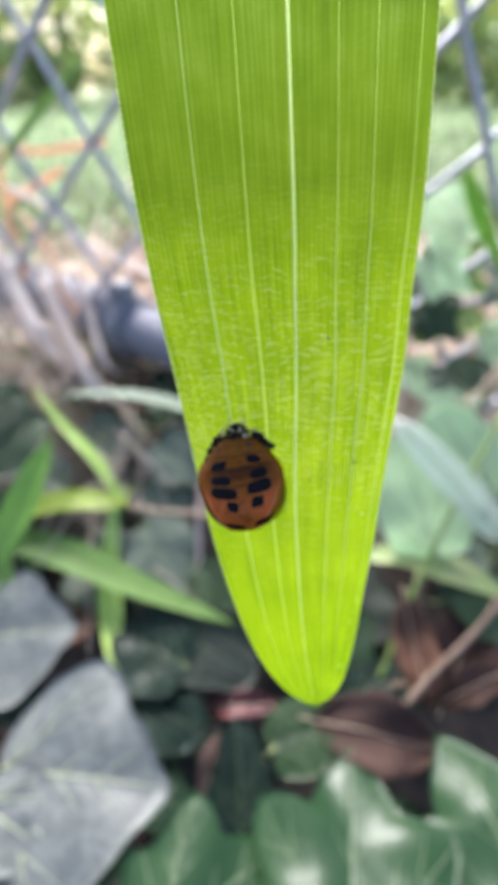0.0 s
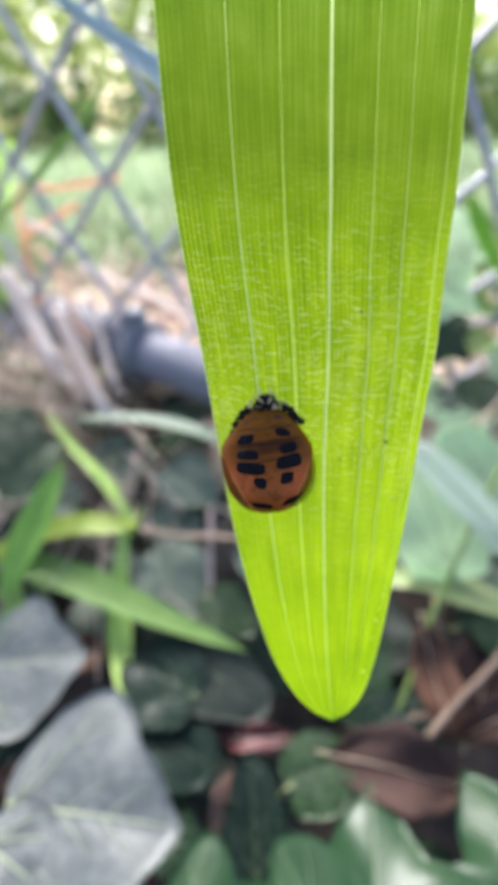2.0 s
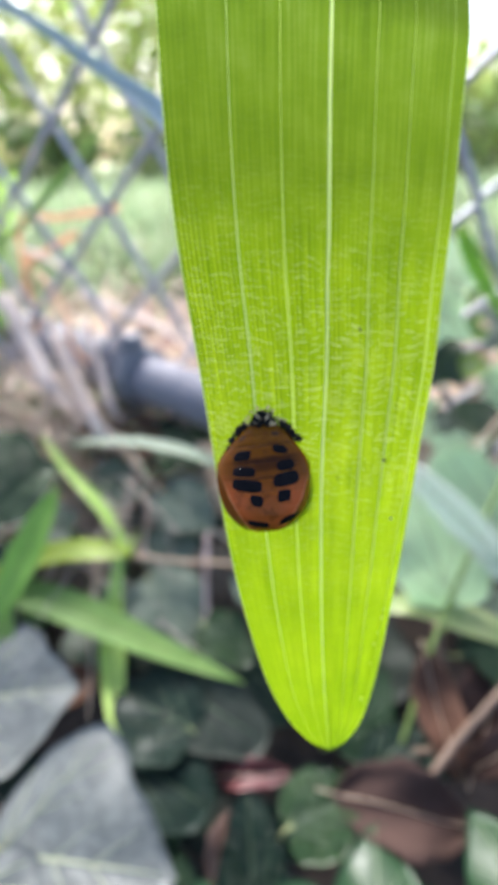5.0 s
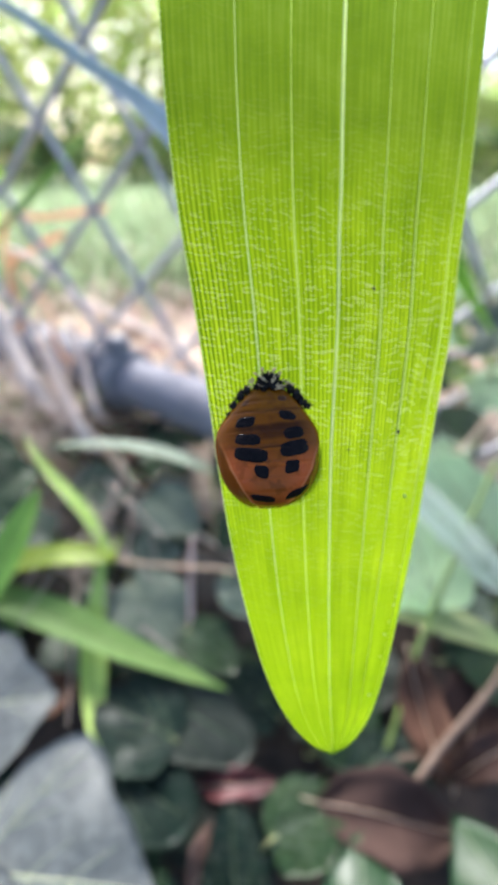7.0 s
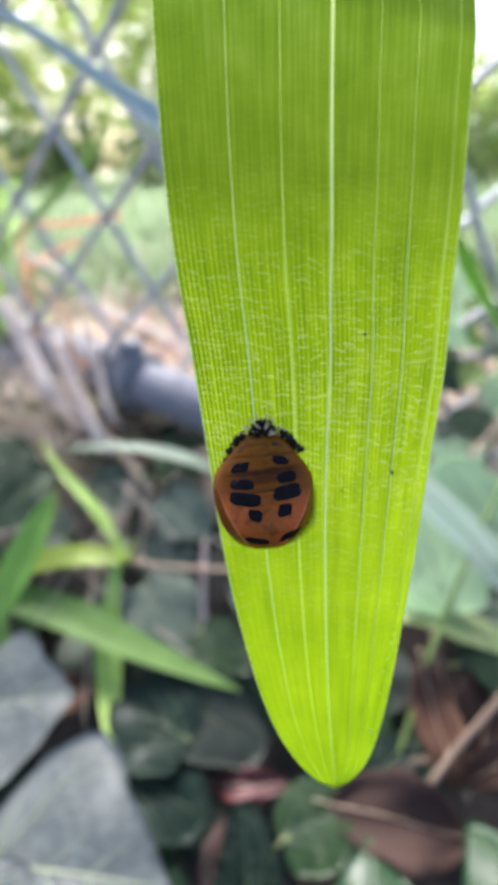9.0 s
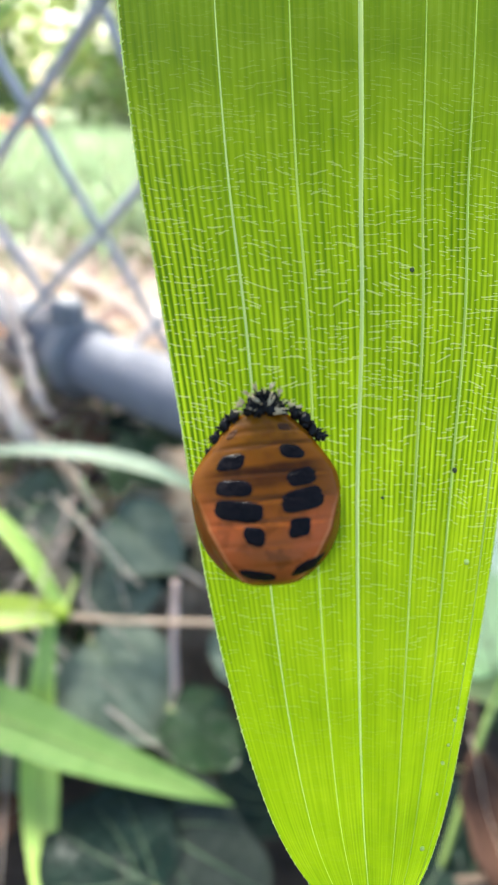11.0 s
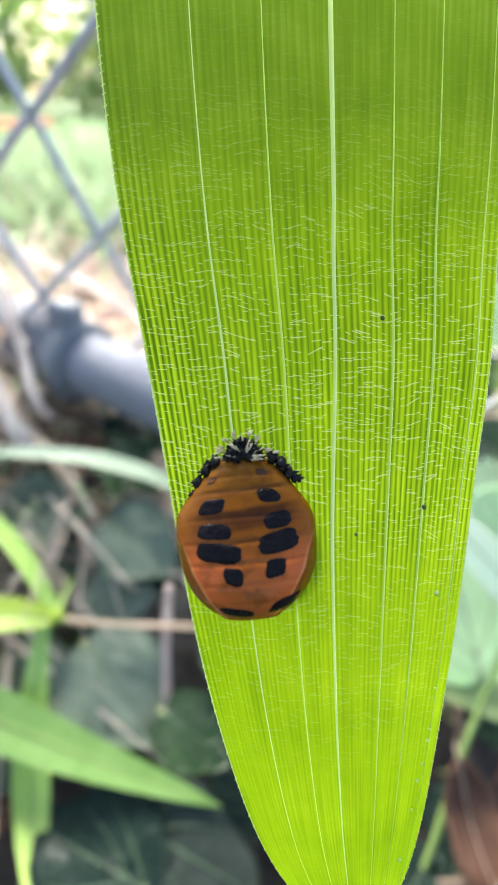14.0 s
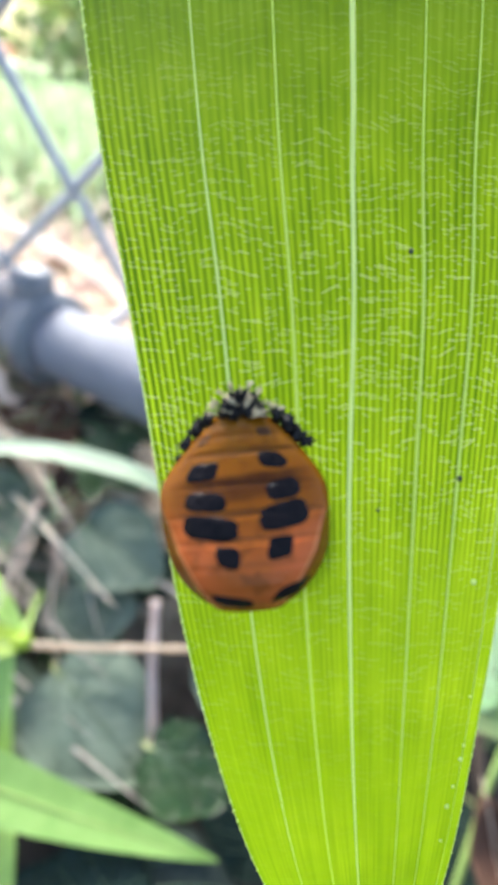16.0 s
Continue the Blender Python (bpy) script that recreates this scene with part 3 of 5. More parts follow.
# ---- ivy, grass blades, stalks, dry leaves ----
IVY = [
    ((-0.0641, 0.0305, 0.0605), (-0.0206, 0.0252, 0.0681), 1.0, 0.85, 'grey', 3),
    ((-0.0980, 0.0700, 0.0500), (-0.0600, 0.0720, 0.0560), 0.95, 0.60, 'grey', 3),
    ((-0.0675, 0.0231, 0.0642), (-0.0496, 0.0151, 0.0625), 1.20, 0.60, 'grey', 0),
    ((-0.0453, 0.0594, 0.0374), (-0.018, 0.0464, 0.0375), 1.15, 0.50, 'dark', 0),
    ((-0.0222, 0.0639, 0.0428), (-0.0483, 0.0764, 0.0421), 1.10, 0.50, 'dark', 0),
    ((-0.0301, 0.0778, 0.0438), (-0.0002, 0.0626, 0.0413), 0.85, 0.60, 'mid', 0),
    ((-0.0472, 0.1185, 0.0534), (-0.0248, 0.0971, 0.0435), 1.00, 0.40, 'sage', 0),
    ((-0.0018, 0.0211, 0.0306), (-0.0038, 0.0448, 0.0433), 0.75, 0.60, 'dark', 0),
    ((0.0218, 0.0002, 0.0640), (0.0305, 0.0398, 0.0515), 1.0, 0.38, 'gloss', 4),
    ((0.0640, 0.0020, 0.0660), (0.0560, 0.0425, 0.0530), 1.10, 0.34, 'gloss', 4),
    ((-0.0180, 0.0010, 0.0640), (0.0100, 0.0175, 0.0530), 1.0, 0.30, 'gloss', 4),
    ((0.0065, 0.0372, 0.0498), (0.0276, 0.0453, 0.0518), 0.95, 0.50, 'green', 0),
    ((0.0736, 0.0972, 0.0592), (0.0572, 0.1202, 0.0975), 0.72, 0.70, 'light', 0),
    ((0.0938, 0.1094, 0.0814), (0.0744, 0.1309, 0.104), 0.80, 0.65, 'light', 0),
    # narrow leaf added to carry the highlight along a folded leaf
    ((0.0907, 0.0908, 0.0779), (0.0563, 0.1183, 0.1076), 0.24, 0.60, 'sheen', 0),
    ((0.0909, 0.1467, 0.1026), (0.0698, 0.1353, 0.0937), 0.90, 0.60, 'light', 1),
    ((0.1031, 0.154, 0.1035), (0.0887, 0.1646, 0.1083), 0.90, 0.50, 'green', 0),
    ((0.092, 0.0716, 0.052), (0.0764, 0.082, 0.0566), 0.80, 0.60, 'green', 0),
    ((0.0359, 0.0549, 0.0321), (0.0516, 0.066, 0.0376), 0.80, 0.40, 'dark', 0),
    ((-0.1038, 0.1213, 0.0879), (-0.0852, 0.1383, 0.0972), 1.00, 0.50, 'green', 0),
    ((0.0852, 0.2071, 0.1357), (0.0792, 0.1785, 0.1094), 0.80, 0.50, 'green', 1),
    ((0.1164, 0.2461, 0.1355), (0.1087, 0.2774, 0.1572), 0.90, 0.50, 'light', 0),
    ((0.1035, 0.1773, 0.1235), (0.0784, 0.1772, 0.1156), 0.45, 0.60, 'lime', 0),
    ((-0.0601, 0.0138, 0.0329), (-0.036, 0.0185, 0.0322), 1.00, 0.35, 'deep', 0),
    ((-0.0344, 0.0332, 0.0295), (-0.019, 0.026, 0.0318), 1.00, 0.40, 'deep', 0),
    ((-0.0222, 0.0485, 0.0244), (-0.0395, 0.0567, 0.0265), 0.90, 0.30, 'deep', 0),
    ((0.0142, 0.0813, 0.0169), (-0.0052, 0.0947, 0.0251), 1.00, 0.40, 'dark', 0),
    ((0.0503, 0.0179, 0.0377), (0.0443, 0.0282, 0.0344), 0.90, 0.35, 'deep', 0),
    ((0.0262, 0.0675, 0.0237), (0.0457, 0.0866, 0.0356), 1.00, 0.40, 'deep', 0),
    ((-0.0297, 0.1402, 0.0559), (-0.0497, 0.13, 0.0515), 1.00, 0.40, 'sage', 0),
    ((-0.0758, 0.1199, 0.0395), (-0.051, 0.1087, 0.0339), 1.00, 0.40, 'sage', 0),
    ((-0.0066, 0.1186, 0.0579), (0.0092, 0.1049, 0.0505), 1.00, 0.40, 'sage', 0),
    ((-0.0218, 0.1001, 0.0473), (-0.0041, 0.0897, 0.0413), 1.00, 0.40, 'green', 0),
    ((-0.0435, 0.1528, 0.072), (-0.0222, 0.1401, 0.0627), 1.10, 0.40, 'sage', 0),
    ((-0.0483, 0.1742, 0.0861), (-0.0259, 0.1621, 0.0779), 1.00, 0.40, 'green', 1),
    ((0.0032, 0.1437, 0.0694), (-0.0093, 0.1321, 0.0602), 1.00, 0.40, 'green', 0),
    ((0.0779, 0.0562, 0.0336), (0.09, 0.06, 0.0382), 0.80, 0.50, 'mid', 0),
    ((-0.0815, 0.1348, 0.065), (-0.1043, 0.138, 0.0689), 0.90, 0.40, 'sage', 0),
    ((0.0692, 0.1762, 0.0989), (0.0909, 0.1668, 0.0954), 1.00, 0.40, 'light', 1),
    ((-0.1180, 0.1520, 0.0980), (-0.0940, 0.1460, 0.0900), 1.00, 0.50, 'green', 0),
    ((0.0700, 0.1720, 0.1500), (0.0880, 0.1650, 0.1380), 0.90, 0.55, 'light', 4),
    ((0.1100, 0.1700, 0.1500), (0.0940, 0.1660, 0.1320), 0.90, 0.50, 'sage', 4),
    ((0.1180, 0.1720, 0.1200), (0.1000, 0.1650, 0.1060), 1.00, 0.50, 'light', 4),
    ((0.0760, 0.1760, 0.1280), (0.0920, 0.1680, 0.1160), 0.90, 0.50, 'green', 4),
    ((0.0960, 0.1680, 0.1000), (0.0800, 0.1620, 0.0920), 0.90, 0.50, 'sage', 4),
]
DRY_LEAVES = [
    ((0.0203, 0.0441, 0.0534), (0.0606, 0.0386, 0.0438), 0.50, 0.60, 'brown'),
    ((-0.0152, 0.0549, 0.0321), (0.0096, 0.0537, 0.0368), 0.35, 0.60, 'red'),
    ((-0.0066, 0.0446, 0.0384), (-0.0152, 0.0302, 0.0306), 0.50, 0.60, 'tan'),
    ((-0.075, 0.075, 0.0405), (-0.0575, 0.083, 0.0423), 0.70, 0.50, 'rust'),
    ((0.0699, 0.0560, 0.0300), (0.0905, 0.0890, 0.0540), 0.50, 0.60, 'brown'),
    ((0.0556, 0.0804, 0.0594), (0.0605, 0.0507, 0.0396), 0.40, 0.60, 'rust'),
    ((-0.0574, 0.1982, 0.0862), (-0.0721, 0.1673, 0.0649), 0.70, 0.50, 'rust'),
    ((-0.0578, 0.1595, 0.0712), (-0.0424, 0.1724, 0.0788), 0.50, 0.50, 'brown'),
    ((-0.0262, 0.0152, 0.0159), (-0.0344, 0.0262, 0.0212), 0.60, 0.50, 'brown'),
    ((-0.0864, 0.0497, 0.0259), (-0.0881, 0.0368, 0.0261), 0.60, 0.50, 'rust'),
    ((0.0852, 0.0593, 0.0497), (0.0642, 0.0534, 0.0365), 0.45, 0.40, 'brown'),
]
BLADES = [
    ([(-0.1051, 0.1085, 0.0601), (-0.072, 0.0997, 0.0575), (-0.0394, 0.0883, 0.0517), (-0.0055, 0.0774, 0.0464)], 0.0135, 'fresh', 0.35),
    ([(-0.0535, 0.1199, 0.0659), (-0.0731, 0.1191, 0.0681), (-0.0932, 0.1152, 0.0666), (-0.1128, 0.108, 0.0611)], 0.0115, 'yellow', 0.45),
    ([(-0.0568, 0.1186, 0.0645), (-0.0574, 0.101, 0.0497), (-0.0543, 0.0836, 0.0413), (-0.0463, 0.059, 0.0401)], 0.0092, 'hang', 0.60),
    ([(-0.0541, 0.1218, 0.0651), (-0.0666, 0.1361, 0.0759), (-0.0853, 0.1519, 0.0855), (-0.1047, 0.1719, 0.0968)], 0.0052, 'hang', 0.40),
    ([(-0.0964, 0.0915, 0.0602), (-0.0907, 0.1038, 0.0717), (-0.0857, 0.1156, 0.0811), (-0.0783, 0.13, 0.0936)], 0.0120, 'broad', 0.58),
    ([(-0.0130, 0.1500, 0.0862), (-0.0300, 0.1562, 0.0902), (-0.049, 0.1606, 0.0927), (-0.0702, 0.1631, 0.0926), (-0.0893, 0.1639, 0.0905)], 0.0066, 'pale', 0.45),
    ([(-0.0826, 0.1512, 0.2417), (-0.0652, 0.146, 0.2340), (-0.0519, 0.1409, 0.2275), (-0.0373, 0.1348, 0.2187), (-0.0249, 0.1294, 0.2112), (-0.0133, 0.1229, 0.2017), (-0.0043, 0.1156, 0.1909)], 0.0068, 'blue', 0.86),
    ([(0.0447, 0.0997, 0.0575), (0.0615, 0.0979, 0.06), (0.0798, 0.092, 0.0576), (0.1002, 0.0849, 0.0523)], 0.0130, 'straw_green', 0.60),
    ([(-0.1025, 0.2141, 0.1783), (-0.0916, 0.2266, 0.19), (-0.0805, 0.2393, 0.202), (-0.0678, 0.2537, 0.2162)], 0.0040, 'fresh', 0.40),
    ([(0.0769, 0.1772, 0.1779), (0.082, 0.1705, 0.1667), (0.0882, 0.1648, 0.1568), (0.0967, 0.1575, 0.1451)], 0.0055, 'lime', 0.40),
    ([(-0.1016, 0.1, 0.0625), (-0.0922, 0.1033, 0.0618), (-0.0855, 0.0975, 0.0549), (-0.0821, 0.0958, 0.0528)], 0.0050, 'fresh', 0.40),
    ([(-0.0884, 0.0639, 0.0428), (-0.0903, 0.078, 0.0518), (-0.0925, 0.0915, 0.0602), (-0.0959, 0.1022, 0.0651)], 0.0070, 'fresh', 0.50),
    ([(0.1108, 0.2849, 0.135), (0.1199, 0.2589, 0.1196), (0.1371, 0.2432, 0.1087), (0.1536, 0.23, 0.1007)], 0.0120, 'fresh', 0.40),
    ([(0.1318, 0.3468, 0.1465), (0.1559, 0.3236, 0.1189), (0.17, 0.2879, 0.0919), (0.1791, 0.2587, 0.0727)], 0.0140, 'fresh', 0.50),
]
STEMS = [
    ([(-0.0211, 0.1289, 0.0674), (-0.0216, 0.1166, 0.0558), (-0.0209, 0.1045, 0.0445), (-0.0202, 0.0933, 0.0342)], 0.0024, 'dry_pink'),
    ([(-0.054, 0.1197, 0.0657), (-0.0409, 0.119, 0.0633), (-0.0267, 0.1187, 0.0615), (-0.005, 0.1176, 0.0602)], 0.0017, 'dry_tan'),
    ([(0.09, 0.1212, 0.1111), (0.0729, 0.1006, 0.0835), (0.0605, 0.0841, 0.0607), (0.0456, 0.0604, 0.0293)], 0.0017, 'green'),
    ([(0.1001, 0.1468, 0.1183), (0.0907, 0.1406, 0.1093), (0.0839, 0.1372, 0.1022)], 0.0016, 'dry_tan'),
    ([(-0.1262, 0.2202, 0.1435), (-0.1114, 0.2015, 0.1244), (-0.0975, 0.1848, 0.1091)], 0.0076, 'dry_pale'),
    ([(-0.0986, 0.1857, 0.1101), (-0.0994, 0.1762, 0.1019), (-0.1024, 0.166, 0.0929)], 0.0042, 'dry_tan'),
    ([(-0.1145, 0.233, 0.1277), (-0.0981, 0.2128, 0.1082), (-0.0796, 0.1903, 0.0908), (-0.0526, 0.1603, 0.0705)], 0.0036, 'dry_tan'),
    ([(-0.1076, 0.2222, 0.1225), (-0.0912, 0.1977, 0.1027), (-0.0747, 0.1761, 0.0863)], 0.0062, 'dry_pale'),
    ([(-0.1072, 0.2696, 0.1324), (-0.0792, 0.2579, 0.1247), (-0.0484, 0.2424, 0.1155)], 0.0042, 'dry_pale'),
    ([(-0.1237, 0.2508, 0.1722), (-0.1022, 0.2563, 0.1757), (-0.0717, 0.262, 0.1794)], 0.0034, 'dry_orange'),
    ([(-0.1309, 0.2579, 0.1496), (-0.1181, 0.2682, 0.1586), (-0.1035, 0.2765, 0.1655)], 0.0040, 'dry_orange'),
    ([(0.073, 0.1853, 0.1159), (0.0895, 0.1853, 0.1222), (0.1116, 0.1846, 0.1307)], 0.0034, 'twig'),
    ([(0.0477, 0.0493, 0.0441), (0.0597, 0.0572, 0.0504), (0.0787, 0.07, 0.0594), (0.0907, 0.0808, 0.0661)], 0.0024, 'twig_brown'),
    ([(0.0506, 0.0602, 0.0353), (0.0699, 0.0598, 0.0379), (0.0907, 0.0586, 0.0396)], 0.0022, 'twig_brown'),
    ([(0.0679, 0.0972, 0.0514), (0.067, 0.0816, 0.0406), (0.062, 0.0605, 0.0263)], 0.0030, 'twig_brown'),
    ([(-0.0622, 0.0299, 0.0614), (-0.0622, 0.0219, 0.0581), (-0.0653, 0.0124, 0.0499)], 0.0011, 'petiole'),
    ([(-0.0525, 0.0237, 0.054), (-0.0574, 0.0166, 0.0487), (-0.0636, 0.0098, 0.0437)], 0.0015, 'petiole'),
    ([(-0.062, 0.0295, 0.0594), (-0.0587, 0.0216, 0.053), (-0.0577, 0.0157, 0.0476)], 0.0010, 'petiole'),
    ([(-0.0922, 0.2299, 0.1286), (-0.0818, 0.2089, 0.1098), (-0.0725, 0.1886, 0.095)], 0.0036, 'dry_pale'),
    ([(-0.1238, 0.2485, 0.1617), (-0.106, 0.2418, 0.1553), (-0.0856, 0.2297, 0.1424)], 0.0032, 'dry_pale'),
    ([(-0.1178, 0.1779, 0.1009), (-0.1018, 0.1745, 0.0968), (-0.0875, 0.1626, 0.0857)], 0.0026, 'dry_tan'),
    ([(-0.1205, 0.2504, 0.1484), (-0.1041, 0.2337, 0.1332), (-0.0964, 0.2164, 0.1188)], 0.0026, 'dry_orange'),
    ([(0.0256, 0.0107, 0.0463), (0.0266, -0.002, 0.042)], 0.0012, 'petiole'),
]
EYE_AT_START = Vector((0.0, 0.0, 0.2))


def leaf_frame(base, tip, face):
    """Axes of a leaf: along it, across it, and its upper side, which leans from straight up (0) towards the open side of the bank (1)."""
    y = (Vector(tip) - Vector(base)).normalized()
    n = (EYE_AT_START - Vector(base)).normalized() * face + Vector((0, 0, 1)) * (1 - face)
    z = (n - y * n.dot(y)).normalized()
    return Matrix((y.cross(z), y, z)).transposed()


def ivy_outline(w, lobed, rnd):
    """Radius of the leaf's edge round a centre, as a function of the angle from the tip."""
    k = rnd.uniform(-0.06, 0.06)

    def r(a):
        if lobed:
            tips = ((0, 1.0, 0.42), (1.12 + k, 0.86 * w, 0.40), (-1.12 + k, 0.86 * w, 0.40), (2.15, 0.60 * w, 0.36), (-2.15, 0.60 * w, 0.36))
            s = 0.44 if lobed == 1 else 0.60 * w
            cut = 0.62 if lobed == 1 else 0.42
            for at, h, width in tips:
                dd = abs((a - at + math.pi) % (2 * math.pi) - math.pi)
                s = max(s, h * (1 - min(1.0, dd / width / 1.9) ** 1.25 * cut))
            return s
        c, sn = math.cos(a), abs(math.sin(a))
        return 1.0 / math.sqrt((c / (1.0 if c > 0 else 0.62)) ** 2 + (sn / (0.72 * w)) ** 2) * (1 + 0.12 * max(0.0, c) ** 8) * (1 - 0.18 * max(0.0, -c) ** 6) * (1 + 0.045 * math.cos(5 * a + k * 4) + 0.02 * math.sin(11 * a + k * 50))
    return r


LOBES = {
    3: ((0.0, 1.0), (0.20, 0.90), (0.48, 0.80), (0.78, 0.80), (0.98, 0.76), (1.22, 0.56), (1.60, 0.36), (2.20, 0.20), (3.1416, 0.05)),
    4: ((0.0, 1.0), (0.16, 0.84), (0.44, 0.63), (0.72, 0.74), (0.86, 0.80), (1.02, 0.68), (1.34, 0.44), (1.72, 0.47), (2.05, 0.36), (2.6, 0.16), (3.1416, 0.05)),
}


def lobed_edge(a, L, w, shape, skew):
    """A point of a lobed ivy leaf's edge, by its angle at the stalk."""
    at, reach = zip(*LOBES[shape])
    q = abs((a + math.pi) % (2 * math.pi) - math.pi)
    rad = float(np.interp(q, at, reach)) * L * (1 + skew * math.sin(3 * a)) * (1 + 0.012 * math.sin(17 * a))
    return Vector((math.sin(a) * rad * w, math.cos(a) * rad))


def build_ivy(base, tip, w, face, kind, lobed, rnd, labels):
    L = (Vector(tip) - Vector(base)).length
    ob = thing("ivy_leaf", labels[kind], "ivy leaf", "ivy leaves on the bank", at=base)
    ob.rotation_euler = leaf_frame(base, tip, face).to_euler()
    half = L / 1.5
    cy = L - half
    r = ivy_outline(w, 0 if lobed > 2 else lobed, rnd)
    rings, steps = 9, 84 if lobed > 2 else 56
    skew = rnd.uniform(-0.05, 0.05) if lobed > 2 else 0.0
    if lobed > 2:
        cy = L * 0.40
    ph, cup = rnd.uniform(0, 6), rnd.uniform(0.05, 0.16)

    def lift(x, y):
        q = (x * x + (y - cy) ** 2) / half ** 2
        return half * (-cup * q + (0.07 if lobed == 4 else 0.16) * abs(x) / half + 0.05 * math.sin(5 * math.atan2(x, y - cy) + ph) * q + (0.08 if lobed == 4 else 0.03) * noise.noise(Vector((x / half * 2, y / half * 2, ph))))
    verts, faces = [(0, cy, lift(0, cy))], []
    for i in range(1, rings + 1):
        for j in range(steps):
            a = 2 * math.pi * j / steps
            if lobed > 2:
                e = lobed_edge(a, L, w, lobed, skew)
                x, y = e.x * i / rings, cy + (e.y - cy) * i / rings
            else:
                rad = half * r(a) * (i / rings)
                x, y = math.sin(a) * rad, cy + math.cos(a) * rad
            verts.append((x, y, lift(x, y)))
    for j in range(steps):
        faces.append((0, 1 + (j + 1) % steps, 1 + j))
    for i in range(rings - 1):
        o = 1 + i * steps
        for j in range(steps):
            j2 = (j + 1) % steps
            faces.append((o + j, o + j2, o + steps + j2, o + steps + j))
    n = len(verts)
    verts += [(x, y, z - 0.0005) for x, y, z in verts]
    faces += [tuple(reversed([i + n for i in f])) for f in faces]
    o = 1 + (rings - 1) * steps
    faces += [(o + j, o + n + j, o + n + (j + 1) % steps, o + (j + 1) % steps) for j in range(steps)]
    part("blade", mesh("blade", verts, faces, IVY_KINDS[kind]), ob)
    # veins run from the leaf's base to the lobes
    fan = lobed or kind == "grey"
    for a in ((0.0, 0.75, -0.75, 1.3, -1.3) if fan else (0.0, 0.5, -0.5, 0.95, -0.95)):
        end = Vector((math.sin(a), math.cos(a))) * (half * r(a) * (0.92 if a == 0 else 0.85)) + Vector((0, cy))
        start = Vector((0, cy - half * r(math.pi) * 0.8))
        if not fan and a:
            start = Vector((0, cy - half * 0.45 + half * 0.25 * (abs(a) < 0.7)))
        if lobed > 2:
            a *= 0.85 / 0.75 if abs(a) < 1 else 1.5 / 1.3
            start, end = Vector((0, 0)), lobed_edge(a, L, w, lobed, skew) * 0.93
        pts = []
        for i in range(9):
            q = start.lerp(end, i / 8)
            q.x += 0.05 * half * math.sin(math.pi * i / 8) * (1 if a > 0 else -1 if a < 0 else 0)
            pts.append(Vector((q.x, q.y, lift(q.x, q.y) + 0.00015)))
        part("vein", mesh("vein", *tube(pts, [(0.0004 if kind == "grey" else 0.00034) * (1 - 0.7 * i / 8) * (1.2 if a == 0 else 0.8) for i in range(9)], 5), IVY_VEIN if kind in ("grey", "light", "sheen", "lime") else IVY_VEIN_MID if kind == "gloss" else IVY_VEIN_GREEN), ob)
    # finer veins branch off on the lobed leaves
    if lobed > 2:
        for a in (0.0, 0.85, -0.85):
            for f in (0.34, 0.60):
                for turn in (-0.34, 0.34):
                    start, end = lobed_edge(a, L, w, lobed, skew) * 0.93 * f, lobed_edge(a + turn * (1.15 - f), L, w, lobed, skew) * min(0.9, f + 0.30)
                    pts = [start.lerp(end, i / 5) for i in range(6)]
                    pts = [Vector((q.x, q.y, lift(q.x, q.y) + 0.0001)) for q in pts]
                    part("vein", mesh("vein", *tube(pts, [0.00017 * (1 - 0.13 * i) for i in range(6)], 4), IVY_VEIN if kind == "grey" else IVY_VEIN_MID if kind in ("gloss", "light") else IVY_VEIN_GREEN), ob)
    # its stalk goes down to the soil
    m = ob.rotation_euler.to_matrix().inverted()
    foot = Vector((base[0], base[1] + 0.012, 0))
    foot.z = ground_height(foot.x, foot.y) - 0.002
    s0 = Vector((0, 0.0 if lobed > 2 else cy - half * r(math.pi) * 0.8, 0))
    down = m @ (foot - Vector(base))
    pts = glide([s0, s0 + Vector((0, -0.1 * L, -0.12 * L)), down * 0.55 + Vector((0, -0.1 * L, 0)), down], 10)
    part("stalk", mesh("stalk", *tube(pts, 0.0007, 6), STEM_KINDS["petiole"]), ob)
    return ob


IVY_LABELS = {
    "grey": "dull grey-green lobed ivy leaf with pale veins",
    "dark": "dark blue-green ivy leaf in shade",
    "deep": "deep green shaded ivy leaf close to the soil",
    "mid": "dull olive-green rounded ivy leaf",
    "gloss": "glossy dark green pointed ivy leaf reflecting the sky",
    "sage": "soft grey-green ivy leaf under the fence",
    "green": "mid-green smooth young ivy leaf",
    "light": "light green ivy leaf with a silvery sheen",
    "sheen": "pale minty ivy leaf folded to a bright silvery edge",
    "lime": "bright lime-green young ivy leaf",
}


